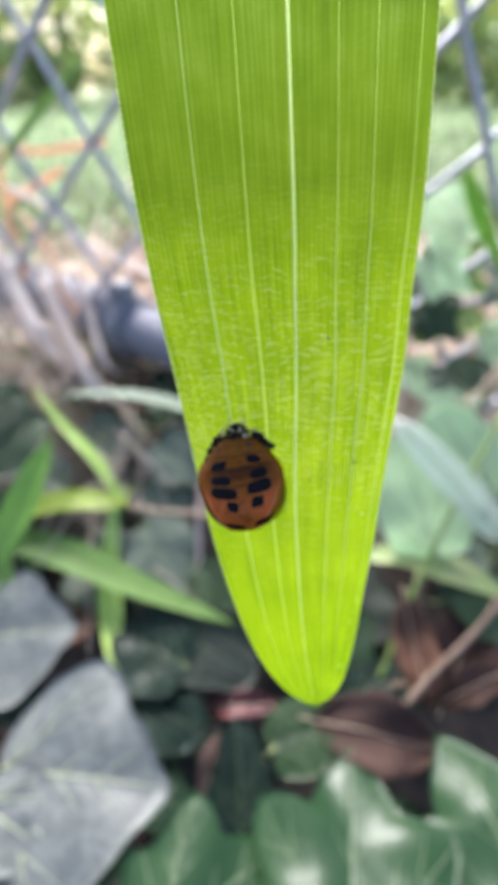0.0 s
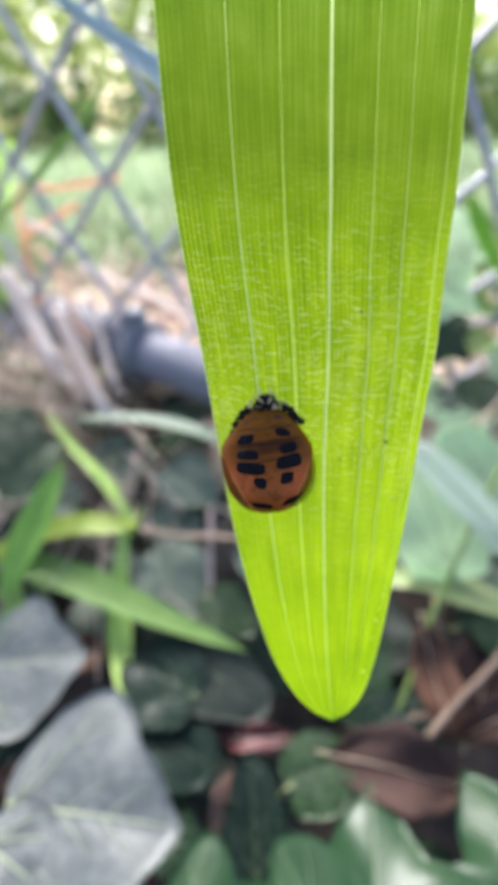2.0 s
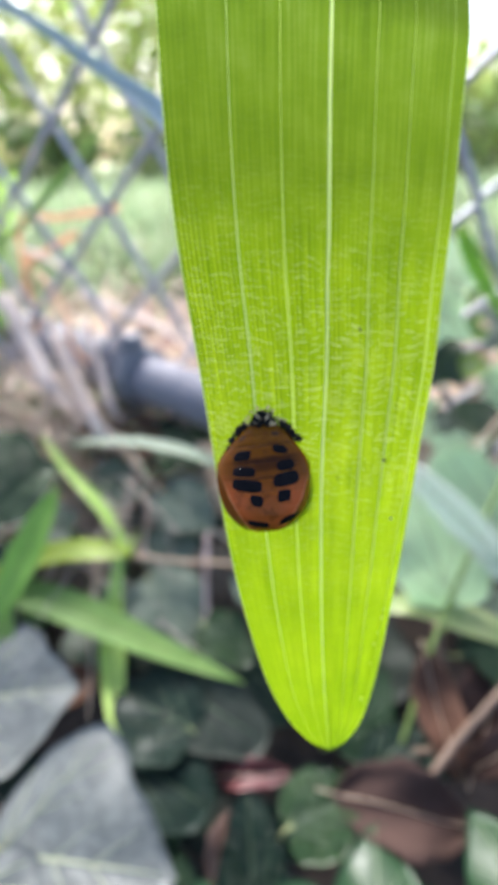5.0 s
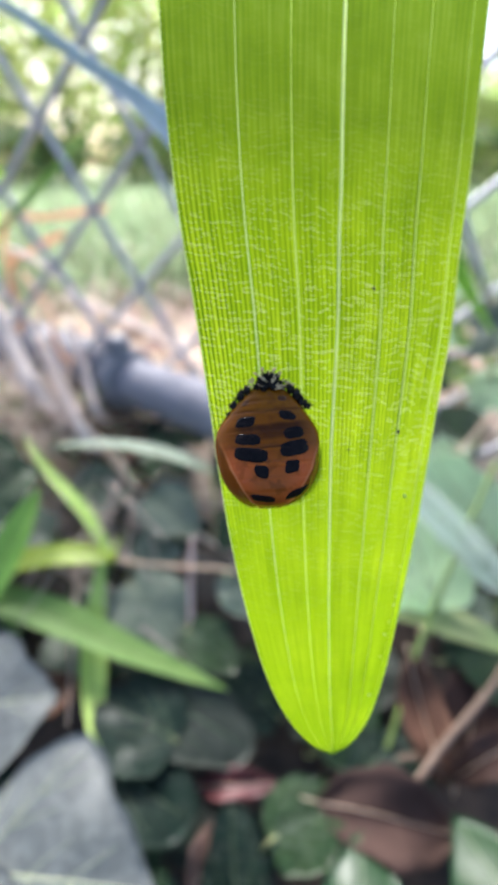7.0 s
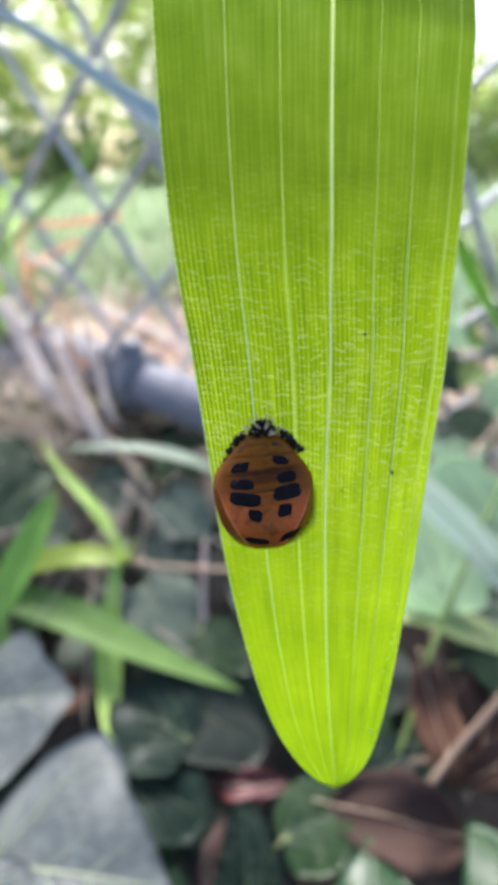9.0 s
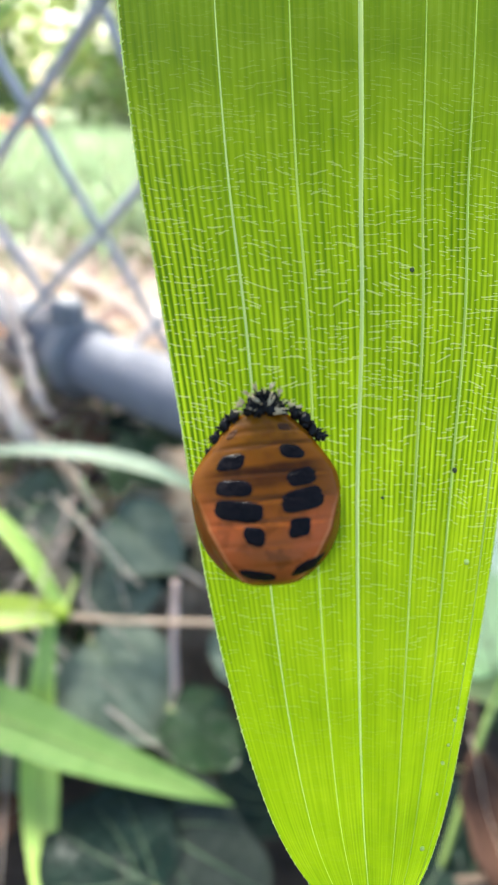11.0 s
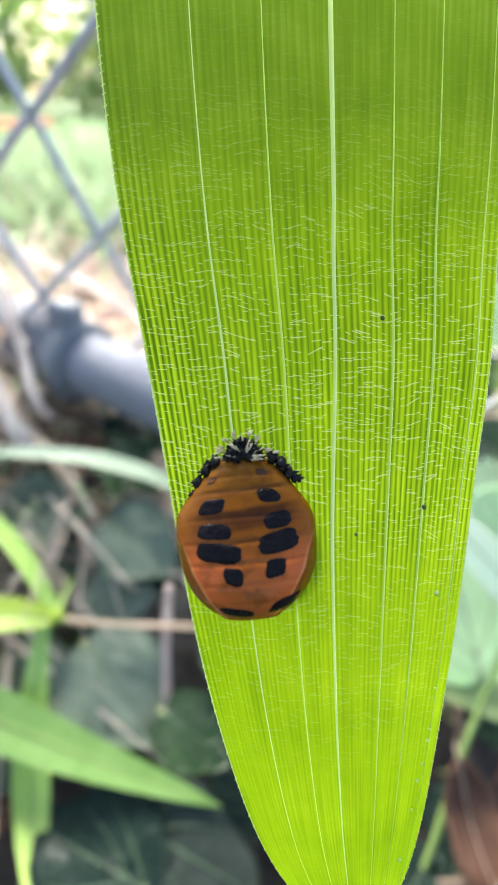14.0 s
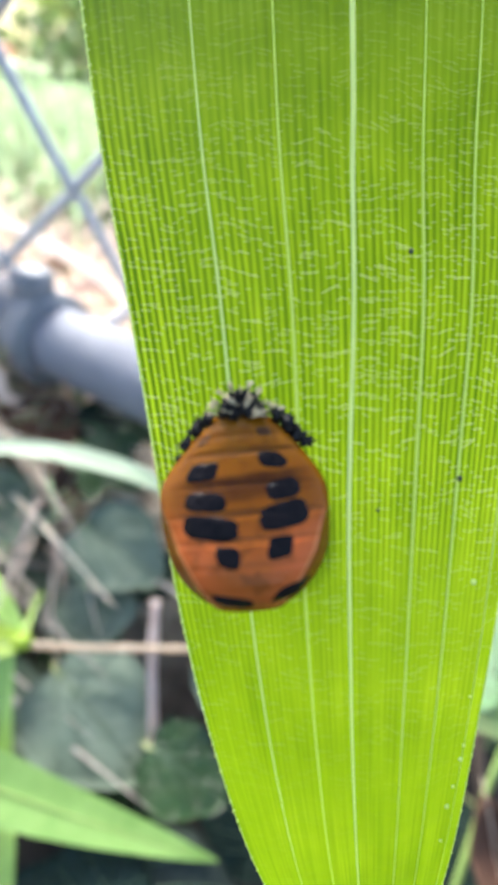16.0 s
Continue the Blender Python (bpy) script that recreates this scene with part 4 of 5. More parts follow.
def build_dry_leaf(base, tip, w, face, kind, rnd):
    L = (Vector(tip) - Vector(base)).length
    label = {"brown": "dull brown curled fallen leaf", "rust": "rust-brown dry fallen leaf", "tan": "pinkish tan dry fallen leaf", "red": "dark red fallen leaf"}[kind]
    ob = thing("fallen_leaf", label, "fallen leaf", "fallen leaves under the ivy", at=base)
    ob.rotation_euler = leaf_frame(base, tip, face).to_euler()
    n, c = 18, 8
    verts, faces = [], []
    ph = rnd.uniform(0, 6)
    for i in range(n + 1):
        s = i / n
        hw = L * w * 0.5 * max(0.02, math.sin(math.pi * s ** 0.85)) ** 0.8 * (1 + 0.06 * math.sin(s * 22 + ph))
        for j in range(c + 1):
            u = 2 * j / c - 1
            verts.append((u * hw, s * L, L * (0.10 * math.sin(2.4 * s * math.pi + ph) * 0.5 + 0.28 * w * u * u * math.sin(math.pi * s) + 0.02 * math.sin(9 * s + 5 * u))))
    for i in range(n):
        for j in range(c):
            o = i * (c + 1) + j
            faces.append((o, o + 1, o + c + 2, o + c + 1))
    me = mesh("blade", verts, faces, DRY_KINDS[kind])
    blade = part("blade", me, ob)
    blade.modifiers.new("thick", "SOLIDIFY").thickness = 0.0004
    pts = [Vector(verts[i * (c + 1) + c // 2]) + Vector((0, 0, 0.0003)) for i in range(n)]
    pts = [pts[0] + Vector((0, -0.12 * L, 0.02 * L))] + pts
    part("midrib", mesh("midrib", *tube(pts, [0.0003 * (1 - 0.8 * i / len(pts)) for i in range(len(pts))], 5), STEM_KINDS["dry_tan"]), ob)


def blade_mesh(name, points, width, peak, mat, fold=0.22, n=26, origin=(0, 0, 0), flat=False):
    pts = glide(points, n)
    c = 6
    verts, faces = [], []
    for i, p in enumerate(pts):
        s = i / n
        d = (pts[min(i + 1, n)] - pts[max(i - 1, 0)]).normalized()
        w = 1.0 if flat else min(1.0, abs(d.z) * 1.3)
        face = (EYE_AT_START - p).normalized() * (0.35 + 0.4 * w) + Vector((0, 0.2 * (1 - w), 0.9 - 0.4 * w))
        across = d.cross(face).normalized()
        nor = across.cross(d).normalized()
        q = s ** (math.log(0.5) / math.log(peak))
        hw = width * 0.5 * max(0.03, math.sin(math.pi * min(1, 0.09 + 0.91 * q)) ** 0.75)
        for j in range(c + 1):
            u = 2 * j / c - 1
            verts.append(p + across * (u * hw) + nor * (hw * fold * abs(u) + hw * 0.06 * math.sin(s * 9 + u)))
    for i in range(n):
        for j in range(c):
            o = i * (c + 1) + j
            faces.append((o, o + 1, o + c + 2, o + c + 1))
    m = len(verts)
    verts += [v - Vector((0, 0, 0.00025)) for v in verts]
    faces += [tuple(reversed([k + m for k in f])) for f in faces]
    rib = tube([p + (EYE_AT_START - p).normalized() * 0.0004 for p in pts], [width * 0.035 * (1 - 0.8 * i / n) for i in range(n + 1)], 5)
    away = Vector(origin)
    return mesh(name, [v - away for v in verts], faces, mat), ([v - away for v in rib[0]], rib[1])


BLADE_LABELS = {
    "fresh": "fresh green narrow grass blade", "yellow": "yellow-green broad grass blade", "lime": "lime-green hanging grass blade",
    "hang": "lime-green hanging grass blade", "broad": "broad green upright grass blade with a blunt pale tip", "green": "deep green upright grass blade", "pale": "pale grey-green arching grass blade", "blue": "narrow grass blade, bluish sky sheen painted into its colour",
    "straw_green": "long grass blade fading from straw yellow to green",
}


def build_blades():
    plant = thing("grass_plant", "fresh green grass plant with jointed culm and spreading blades", "grass", at=(BLADES[0][0][0][0], BLADES[0][0][0][1], ground_height(*BLADES[0][0][0][:2])))
    inv = plant.matrix_basis.inverted()
    for i, (pts, width, kind, peak) in enumerate(BLADES):
        if i in (0, 1, 2, 3, 10, 11):
            me, rib = blade_mesh("blade", [Vector(p) for p in pts], width, peak, BLADE_KINDS[kind], origin=plant.location)
            b = part("blade", me, plant, BLADE_LABELS[kind])
            part("midrib", mesh("midrib", *rib, STEM_KINDS["green"]), b)
            continue
        root = Vector(pts[0])
        ob = thing("wild_grass", BLADE_LABELS[kind], "grass", "wild grasses on the bank", at=root)
        me, rib = blade_mesh("blade", [Vector(p) for p in pts], width, peak, BLADE_KINDS[kind], origin=root, flat=kind == "blue")
        b = part("blade", me, ob)
        part("midrib", mesh("midrib", *rib, STEM_KINDS["green"]), b)
        away = Vector((0.05 if root.x > 0.03 else -0.05 if root.x < -0.03 else 0.0, 0.01, 0))
        foot = root + away
        foot.z = ground_height(foot.x, foot.y) - 0.002
        pts2 = glide([root, root.lerp(foot, 0.3) + Vector((away.x * 0.3, 0, 0.004)), foot], 10)
        part("culm", mesh("culm", *tube([p - root for p in pts2], 0.0009, 6), STEM_KINDS["green"]), ob)
    # culms of the jointed plant
    node_1, node_2 = Vector(BLADES[1][0][0]), Vector(BLADES[0][0][0])
    for top in (node_1, node_2):
        foot = Vector((top.x - 0.012, top.y + 0.02, 0))
        foot.z = ground_height(foot.x, foot.y) - 0.002
        pts = glide([top, top.lerp(foot, 0.5) + Vector((0.004, 0.01, 0.006)), foot], 12)
        part("culm", mesh("culm", *tube([inv @ p for p in pts], 0.0011, 7), STEM_KINDS["green"]), plant)
        v, f = tube([inv @ (top + Vector((-0.002, 0, 0))), inv @ top, inv @ (top + Vector((0.0025, 0, 0)))], [0.0014, 0.0023, 0.0014], 10)
        part("joint", mesh("joint", v, f, BLADE_KINDS["yellow"]), plant, "swollen pale joint")


STEM_LABELS = {
    "dry_pink": "pinkish dry upright plant stalk", "dry_tan": "tan dry thin grass stalk", "dry_pale": "bleached pale dry reed stalk", "dry_orange": "orange-tan dry grass stalk",
    "green": "thin green upright grass stem", "twig": "grey weathered twig below the fence", "twig_brown": "dark brown thin twig in the ivy", "petiole": "pale green ivy vine stem",
}


def build_stems():
    for pts, r, kind in STEMS:
        P = [Vector(p) for p in pts]
        if P[0].z < P[-1].z:
            P.reverse()
        low = P[-1]
        g = ground_height(low.x, low.y)
        if low.z - g > 0.004:
            step = (P[-1] - P[-2]).normalized() * 0.02
            foot = Vector((low.x + step.x, low.y + abs(step.y) * 0.5 + 0.012, 0))
            foot.z = ground_height(foot.x, foot.y) - 0.002
            P += [low.lerp(foot, 0.5), foot]
        ob = thing("plant_stem", STEM_LABELS[kind], "plant stem", "stalks and twigs on the bank", at=P[-1])
        C = glide(P, 7 * (len(P) - 1))
        rad = [r * 0.5 * (1 + 0.10 * noise.noise(p * 120)) * (1.25 if i % 9 == 4 and kind.startswith("dry") else 1) for i, p in enumerate(C)]
        part("stalk", mesh("stalk", *tube([p - P[-1] for p in C], rad, 9), STEM_KINDS[kind]), ob)


rng = random.Random(5)
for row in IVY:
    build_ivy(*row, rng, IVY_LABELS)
for row in DRY_LEAVES:
    build_dry_leaf(*row, rng)
build_blades()
build_stems()


def fill_ivy():
    """More leaves that close the bank between the ones in front, shade-coloured low down."""
    r = random.Random(11)
    made = 0
    for _ in range(700):
        x, y = r.uniform(-0.2, 0.2), r.uniform(-0.04, 0.205)
        g = ground_height(x, y)
        if abs(x) < 0.05 and y < 0.02:
            continue
        base = Vector((x, y, g + r.uniform(0.008, 0.026)))
        a = r.uniform(0, 6.28)
        L = r.uniform(0.016, 0.03)
        tip = base + Vector((math.cos(a) * L, math.sin(a) * L, r.uniform(-0.3, 0.3) * L))
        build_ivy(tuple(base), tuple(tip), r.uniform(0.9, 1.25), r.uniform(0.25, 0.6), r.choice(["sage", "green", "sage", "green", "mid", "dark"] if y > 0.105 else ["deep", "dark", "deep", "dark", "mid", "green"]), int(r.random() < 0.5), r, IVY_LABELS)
        made += 1
        if made >= 110:
            break


fill_ivy()


# ---- beyond the fence: straw, litter, lawn, hedge, trees ----
def strands(name, n, area, height, width, lean, mat, label, category, seed):
    r = random.Random(seed)
    verts, faces = [], []
    for _ in range(n):
        x, y = area(r)
        h = height * r.uniform(0.5, 1.3)
        a = r.uniform(0, 6.28)
        dx, dy = math.cos(a), math.sin(a)
        k = lean * r.uniform(0.3, 1.4)
        p = Vector((x, y, ground_height(x, y) - 0.001))
        o = len(verts)
        wv = Vector((-dy, dx, 0)) * width * r.uniform(0.6, 1.3) * 0.5
        for s, q in ((0, 1.0), (0.4, 0.9), (0.75, 0.6)):
            c = p + Vector((dx, dy, 0)) * (k * h * s * s) + Vector((0, 0, h * s * (1 - 0.25 * k * s) if k < 2 else 0.15 * h * s + 0.002))
            verts += [c - wv * q, c + wv * q]
        verts.append(p + Vector((dx, dy, 0)) * (k * h) + Vector((0, 0, h * (1 - 0.3 * k) if k < 2 else 0.1 * h)))
        faces += [(o, o + 1, o + 3, o + 2), (o + 2, o + 3, o + 5, o + 4), (o + 4, o + 5, o + 6)]
    tagged(new(name, mesh(name, verts, faces, mat, False)), label, category, kind="stuff")


strands("lawn_grass", 16000, lambda r: ((lambda y: (r.uniform(-0.9, 0.9) * (0.4 + y * 0.75), y))(0.42 + 2.8 * r.random() ** 1.7)), 0.05, 0.004, 0.6, LAWN, "short sunlit green lawn grass beyond the fence", "grass", 21)
strands("straw", 1500, lambda r: (r.uniform(-0.45, 0.45), 0.24 + 0.42 * r.random()), 0.045, 0.003, 2.1, STRAW, "tangled dry straw along the fence foot", "straw", 22)


def litter_stuff():
    r = random.Random(23)
    verts, faces = [], []
    for _ in range(900):
        x, y = r.uniform(-0.5, 0.5), 0.2 + 0.5 * r.random()
        L, a, w = r.uniform(0.010, 0.03), r.uniform(0, 6.28), r.uniform(0.3, 0.6)
        p = Vector((x, y, ground_height(x, y) + 0.002 + 0.008 * r.random()))
        d = Vector((math.cos(a), math.sin(a), r.uniform(-0.2, 0.4))).normalized() * L
        q = d.cross(Vector((0, 0, 1))) * w
        o = len(verts)
        verts += [p, p + d * 0.35 + q + Vector((0, 0, 0.2 * L)), p + d * 0.4, p + d * 0.35 - q + Vector((0, 0, 0.15 * L)), p + d + Vector((0, 0, 0.1 * L))]
        faces += [(o, o + 2, o + 1), (o, o + 3, o + 2), (o + 1, o + 2, o + 4), (o + 2, o + 3, o + 4)]
    tagged(new("leaf_litter", mesh("leaf_litter", verts, faces, LITTER, False)), "brown fallen leaf litter at the fence foot", "leaf litter", kind="stuff")


litter_stuff()


def crown(n, centre, size, leaf, seed):
    """A ragged cloud of leaves gathered in clumps."""
    r = random.Random(seed)
    clumps = []
    for _ in range(max(6, n // 45)):
        v = Vector((r.gauss(0, 1), r.gauss(0, 1), r.gauss(0, 1))).normalized() * r.uniform(0.45, 1.0)
        clumps.append((Vector((v.x * size[0], v.y * size[1], v.z * size[2])) + Vector(centre), r.uniform(0.14, 0.3)))
    verts, faces = [], []
    for _ in range(n):
        c, rad = r.choice(clumps)
        p = c + Vector((r.gauss(0, 1) * size[0], r.gauss(0, 1) * size[1], r.gauss(0, 1) * size[2])) * rad * 0.6
        d = Vector((r.gauss(0, 1), r.gauss(0, 1), r.gauss(0, 0.6))).normalized() * leaf * r.uniform(0.6, 1.3)
        q = d.cross(Vector((r.gauss(0, 1), r.gauss(0, 1), r.gauss(0, 1)))).normalized() * leaf * 0.35
        o = len(verts)
        verts += [p - d * 0.5, p + q, p + d * 0.5, p - q]
        faces.append((o, o + 1, o + 2, o + 3))
    return verts, faces


def shrub(x, y, size, mat, n, leaf, seed, label):
    g = ground_height(x, y)
    ob = thing("shrub", label, "shrub", "shrubs behind the lawn", at=(x, y, g))
    part("foliage", mesh("foliage", *crown(n, (0, 0, size[2] * 0.85), size, leaf, seed), mat, False), ob)
    r = random.Random(seed)
    for _ in range(5):
        top = Vector((r.uniform(-0.5, 0.5) * size[0], r.uniform(-0.5, 0.5) * size[1], size[2] * 1.1))
        part("stem", mesh("stem", *tube(glide([Vector((0, 0, -0.02)), top * 0.5 + Vector((0.02, 0, 0)), top], 6), [0.012 * (1 - 0.12 * i) for i in range(7)], 6), BARK), ob)


def tree(x, y, h, r0, seed, label, mat):
    g = ground_height(x, y)
    ob = thing("tree", label, "tree", "trees behind the lawn", at=(x, y, g))
    r = random.Random(seed)
    pts = glide([Vector((0, 0, -0.05)), Vector((r.uniform(-0.1, 0.1), 0, h * 0.3)), Vector((r.uniform(-0.2, 0.2), 0, h * 0.8))], 10)
    pieces = [tube(pts, [r0 * (1 - 0.07 * i) for i in range(11)], 10)]
    for i in range(6):
        s = pts[4 + i]
        e = s + Vector((r.uniform(-1, 1), r.uniform(-1, 1), r.uniform(0.2, 0.8))) * h * 0.3
        pieces.append(tube(glide([s, s.lerp(e, 0.5) + Vector((0, 0, 0.05 * h)), e], 6), [r0 * 0.4 * (1 - 0.13 * k) for k in range(7)], 7))
    part("trunk", mesh("trunk", *joined(pieces), BARK), ob)
    part("crown", mesh("crown", *crown(6000, (0, 0, h * 0.75), (h * 0.5, h * 0.5, h * 0.42), 0.10, seed + 1), mat, False), ob)


def weeds():
    """Low leafy weeds and thin pale grass along the far side of the fence."""
    r = random.Random(31)
    verts, faces = [], []
    for _ in range(1500):
        x, y = r.uniform(-0.55, 0.55), 0.24 + 0.5 * r.random()
        if x < 0.03 and (y < 0.36 or r.random() < 0.6):
            continue
        p = Vector((x, y, ground_height(x, y) + abs(r.gauss(0, 0.028))))
        d = Vector((r.gauss(0, 1), r.gauss(0, 1), r.gauss(0, 0.6))).normalized() * r.uniform(0.008, 0.022)
        q = d.cross(Vector((r.gauss(0, 1), r.gauss(0, 1), r.gauss(0, 1)))).normalized() * d.length * 0.3
        o = len(verts)
        verts += [p - d * 0.5, p + q, p + d * 0.5, p - q]
        faces.append((o, o + 1, o + 2, o + 3))
    tagged(new("weeds", mesh("weeds", verts, faces, LAWN, False)), "low leafy green weeds along the fence foot", "weeds", kind="stuff")


def fence_weed():
    """A leafy weed that grows up through the fence, some of its leaves turned orange."""
    r = random.Random(33)
    root = Vector((-0.172, 0.274, ground_height(-0.172, 0.274)))
    ob = thing("fence_weed", "leafy weed with green and orange-tinged leaves growing through the fence", "weed", at=root)
    for k in range(7):
        top = Vector((r.uniform(-0.03, 0.028), r.uniform(-0.015, 0.02), r.uniform(0.05, 0.10) + 0.02))
        pts = glide([Vector((0, 0, -0.002)), top * 0.5 + Vector((r.uniform(-0.01, 0.01), 0, 0.006)), top], 8)
        part("stem", mesh("stem", *tube(pts, [0.0011 * (1 - 0.08 * i) for i in range(9)], 6), STEM_KINDS["green"]), ob)
        for i in range(2, 9):
            for _ in range(2):
                d = Vector((r.gauss(0, 1), r.gauss(0, 0.6), r.gauss(0.3, 0.5))).normalized() * r.uniform(0.009, 0.018)
                q = d.cross(Vector((r.gauss(0, 0.4), 1, r.gauss(0, 0.4)))).normalized() * d.length * 0.26
                p, up = pts[i], Vector((0, 0, 0.0012))
                verts = [p, p + d * 0.35 + q + up, p + d * 0.45, p + d * 0.35 - q + up, p + d]
                kind = STEM_KINDS["dry_orange"] if r.random() < 0.12 else BLADE_KINDS["lime" if r.random() < 0.5 else "fresh"]
                part("leaf", mesh("leaf", verts, [(0, 2, 1), (0, 3, 2), (1, 2, 4), (2, 3, 4)], kind, False), ob)


fence_weed()
weeds()
strands("near_straw", 320, lambda r: (r.uniform(-0.24, -0.082), 0.185 + 0.04 * r.random()), 0.036, 0.0028, 0.9, STRAW, "tangled bleached straw standing against the fence foot", "straw", 27)
strands("flat_straw", 800, lambda r: (r.uniform(-0.27, -0.055), 0.150 + 0.065 * r.random()), 0.030, 0.0026, 2.2, STRAW, "bleached straw lying on the ground below the fence", "straw", 28)
strands("fence_grass", 70, lambda r: (r.uniform(-0.34, -0.07), 0.30 + 0.08 * r.random()), 0.07, 0.0020, 0.9, LAWN, "thin yellow-green grass growing through the fence", "grass", 26)
strands("bank_grass", 210, lambda r: (r.uniform(-0.15, -0.05), 0.165 + 0.05 * r.random()), 0.036, 0.0018, 0.9, LAWN, "thin yellow-green grass sprouting among the straw", "grass", 29)
strands("thin_grass", 900, lambda r: ((lambda x: (x, (0.38 if x < 0.03 else 0.24) + 0.4 * r.random()))(r.uniform(-0.5, 0.5))), 0.10, 0.0022, 0.7, LAWN, "thin pale green grass stems behind the fence", "grass", 25)

for i, (x, y) in enumerate([(-2.1, 2.6), (-1.25, 2.9), (-0.45, 3.1), (0.4, 3.0), (1.2, 2.8), (2.0, 2.7)]):
    shrub(x, y, (0.5, 0.35, 0.20), HEDGE, 1100, 0.05, 40 + i, "low dark green leafy shrub in shade")
for i, (x, y, s) in enumerate([(-3.4, 4.0, 1.0), (-2.5, 4.3, 1.0), (-1.6, 4.6, 1.05), (-0.7, 4.9, 0.9), (0.3, 4.9, 0.75), (1.4, 4.5, 0.46), (2.4, 4.3, 0.42), (3.3, 4.2, 0.50)]):
    shrub(x, y, (0.9, 0.6, s), FOLIAGE, 2600, 0.085, 60 + i, "sunlit yellow-green leafy shrub")
for i, (x, y) in enumerate([(-6.0, 9.0), (-3.2, 10.0), (-1.4, 11.0), (0.9, 11.5), (7.2, 9.0)]):
    tree(x, y, 4.6, 0.14, 80 + i, "tall yellow-green leafy tree", FOLIAGE)


# ---- the grass leaf with the pupa ----
LEAF_TURN = math.radians(6.5)


def leaf_depth(x, y):
    """Millimetres behind the leaf's origin plane, for x across and y down the leaf: it bends away towards its tip."""
    q = max(-30.0, y * math.cos(LEAF_TURN) - x * math.sin(LEAF_TURN))
    return 0.00313 * q * q + 0.000148 * q ** 3


DOWN = (-95, -70, -45, -30.0, -21.4, -17.0, -12, -6.1, 0.6, 4.3, 8.2, 12.4, 16.8, 19.0, 21.0, 22.4, 23.4, 24.15, 24.68)
HALF = (8.6, 10.0, 10.9, 10.95, 10.65, 10.27, 9.61, 8.71, 7.53, 6.93, 6.26, 5.44, 4.47, 3.88, 3.18, 2.50, 1.80, 1.05, 0.05)
MID = (-1.0, 0.6, 2.2, 3.14, 3.52, 3.67, 3.82, 4.12, 4.21, 4.26, 4.41, 4.67, 5.10, 5.40, 5.75, 6.02, 6.22, 6.36, 6.46)


def smooth_line(xs, ys, x):
    i = max(0, min(len(xs) - 2, int(np.searchsorted(xs, x)) - 1))
    h = xs[i + 1] - xs[i]

    def slope(k):
        if k <= 0 or k >= len(xs) - 1:
            k2 = 1 if k <= 0 else len(xs) - 1
            return (ys[k2] - ys[k2 - 1]) / (xs[k2] - xs[k2 - 1])
        return ((ys[k] - ys[k - 1]) / (xs[k] - xs[k - 1]) + (ys[k + 1] - ys[k]) / (xs[k + 1] - xs[k])) / 2
    u = (x - xs[i]) / h
    return ((2 * u ** 3 - 3 * u * u + 1) * ys[i] + (u ** 3 - 2 * u * u + u) * h * slope(i) + (3 * u * u - 2 * u ** 3) * ys[i + 1] + (u ** 3 - u * u) * h * slope(i + 1))


def leaf_at(u, y, proud=0.0):
    """A point of the leaf in metres: u from -1 to 1 across, y millimetres down, proud millimetres in front."""
    hw = max(0.02, smooth_line(DOWN, HALF, y))
    x = smooth_line(DOWN, MID, y) + u * hw
    ripple = 0.05 * noise.noise(Vector((u * 2.2, y * 0.12, 0.5))) + 0.025 * math.sin(u * 26) + 0.10 * math.sin(y * 0.55 + 2) * max(0.0, abs(u) - 0.75)
    groove = -0.28 * math.exp(-((u - 0.06) / 0.10) ** 2)
    z = leaf_depth(x, y) + 0.55 * u * u * min(1.0, hw / 5) + ripple - groove * 0.3 - proud
    return Vector((x / 1000, -y / 1000, -z / 1000))


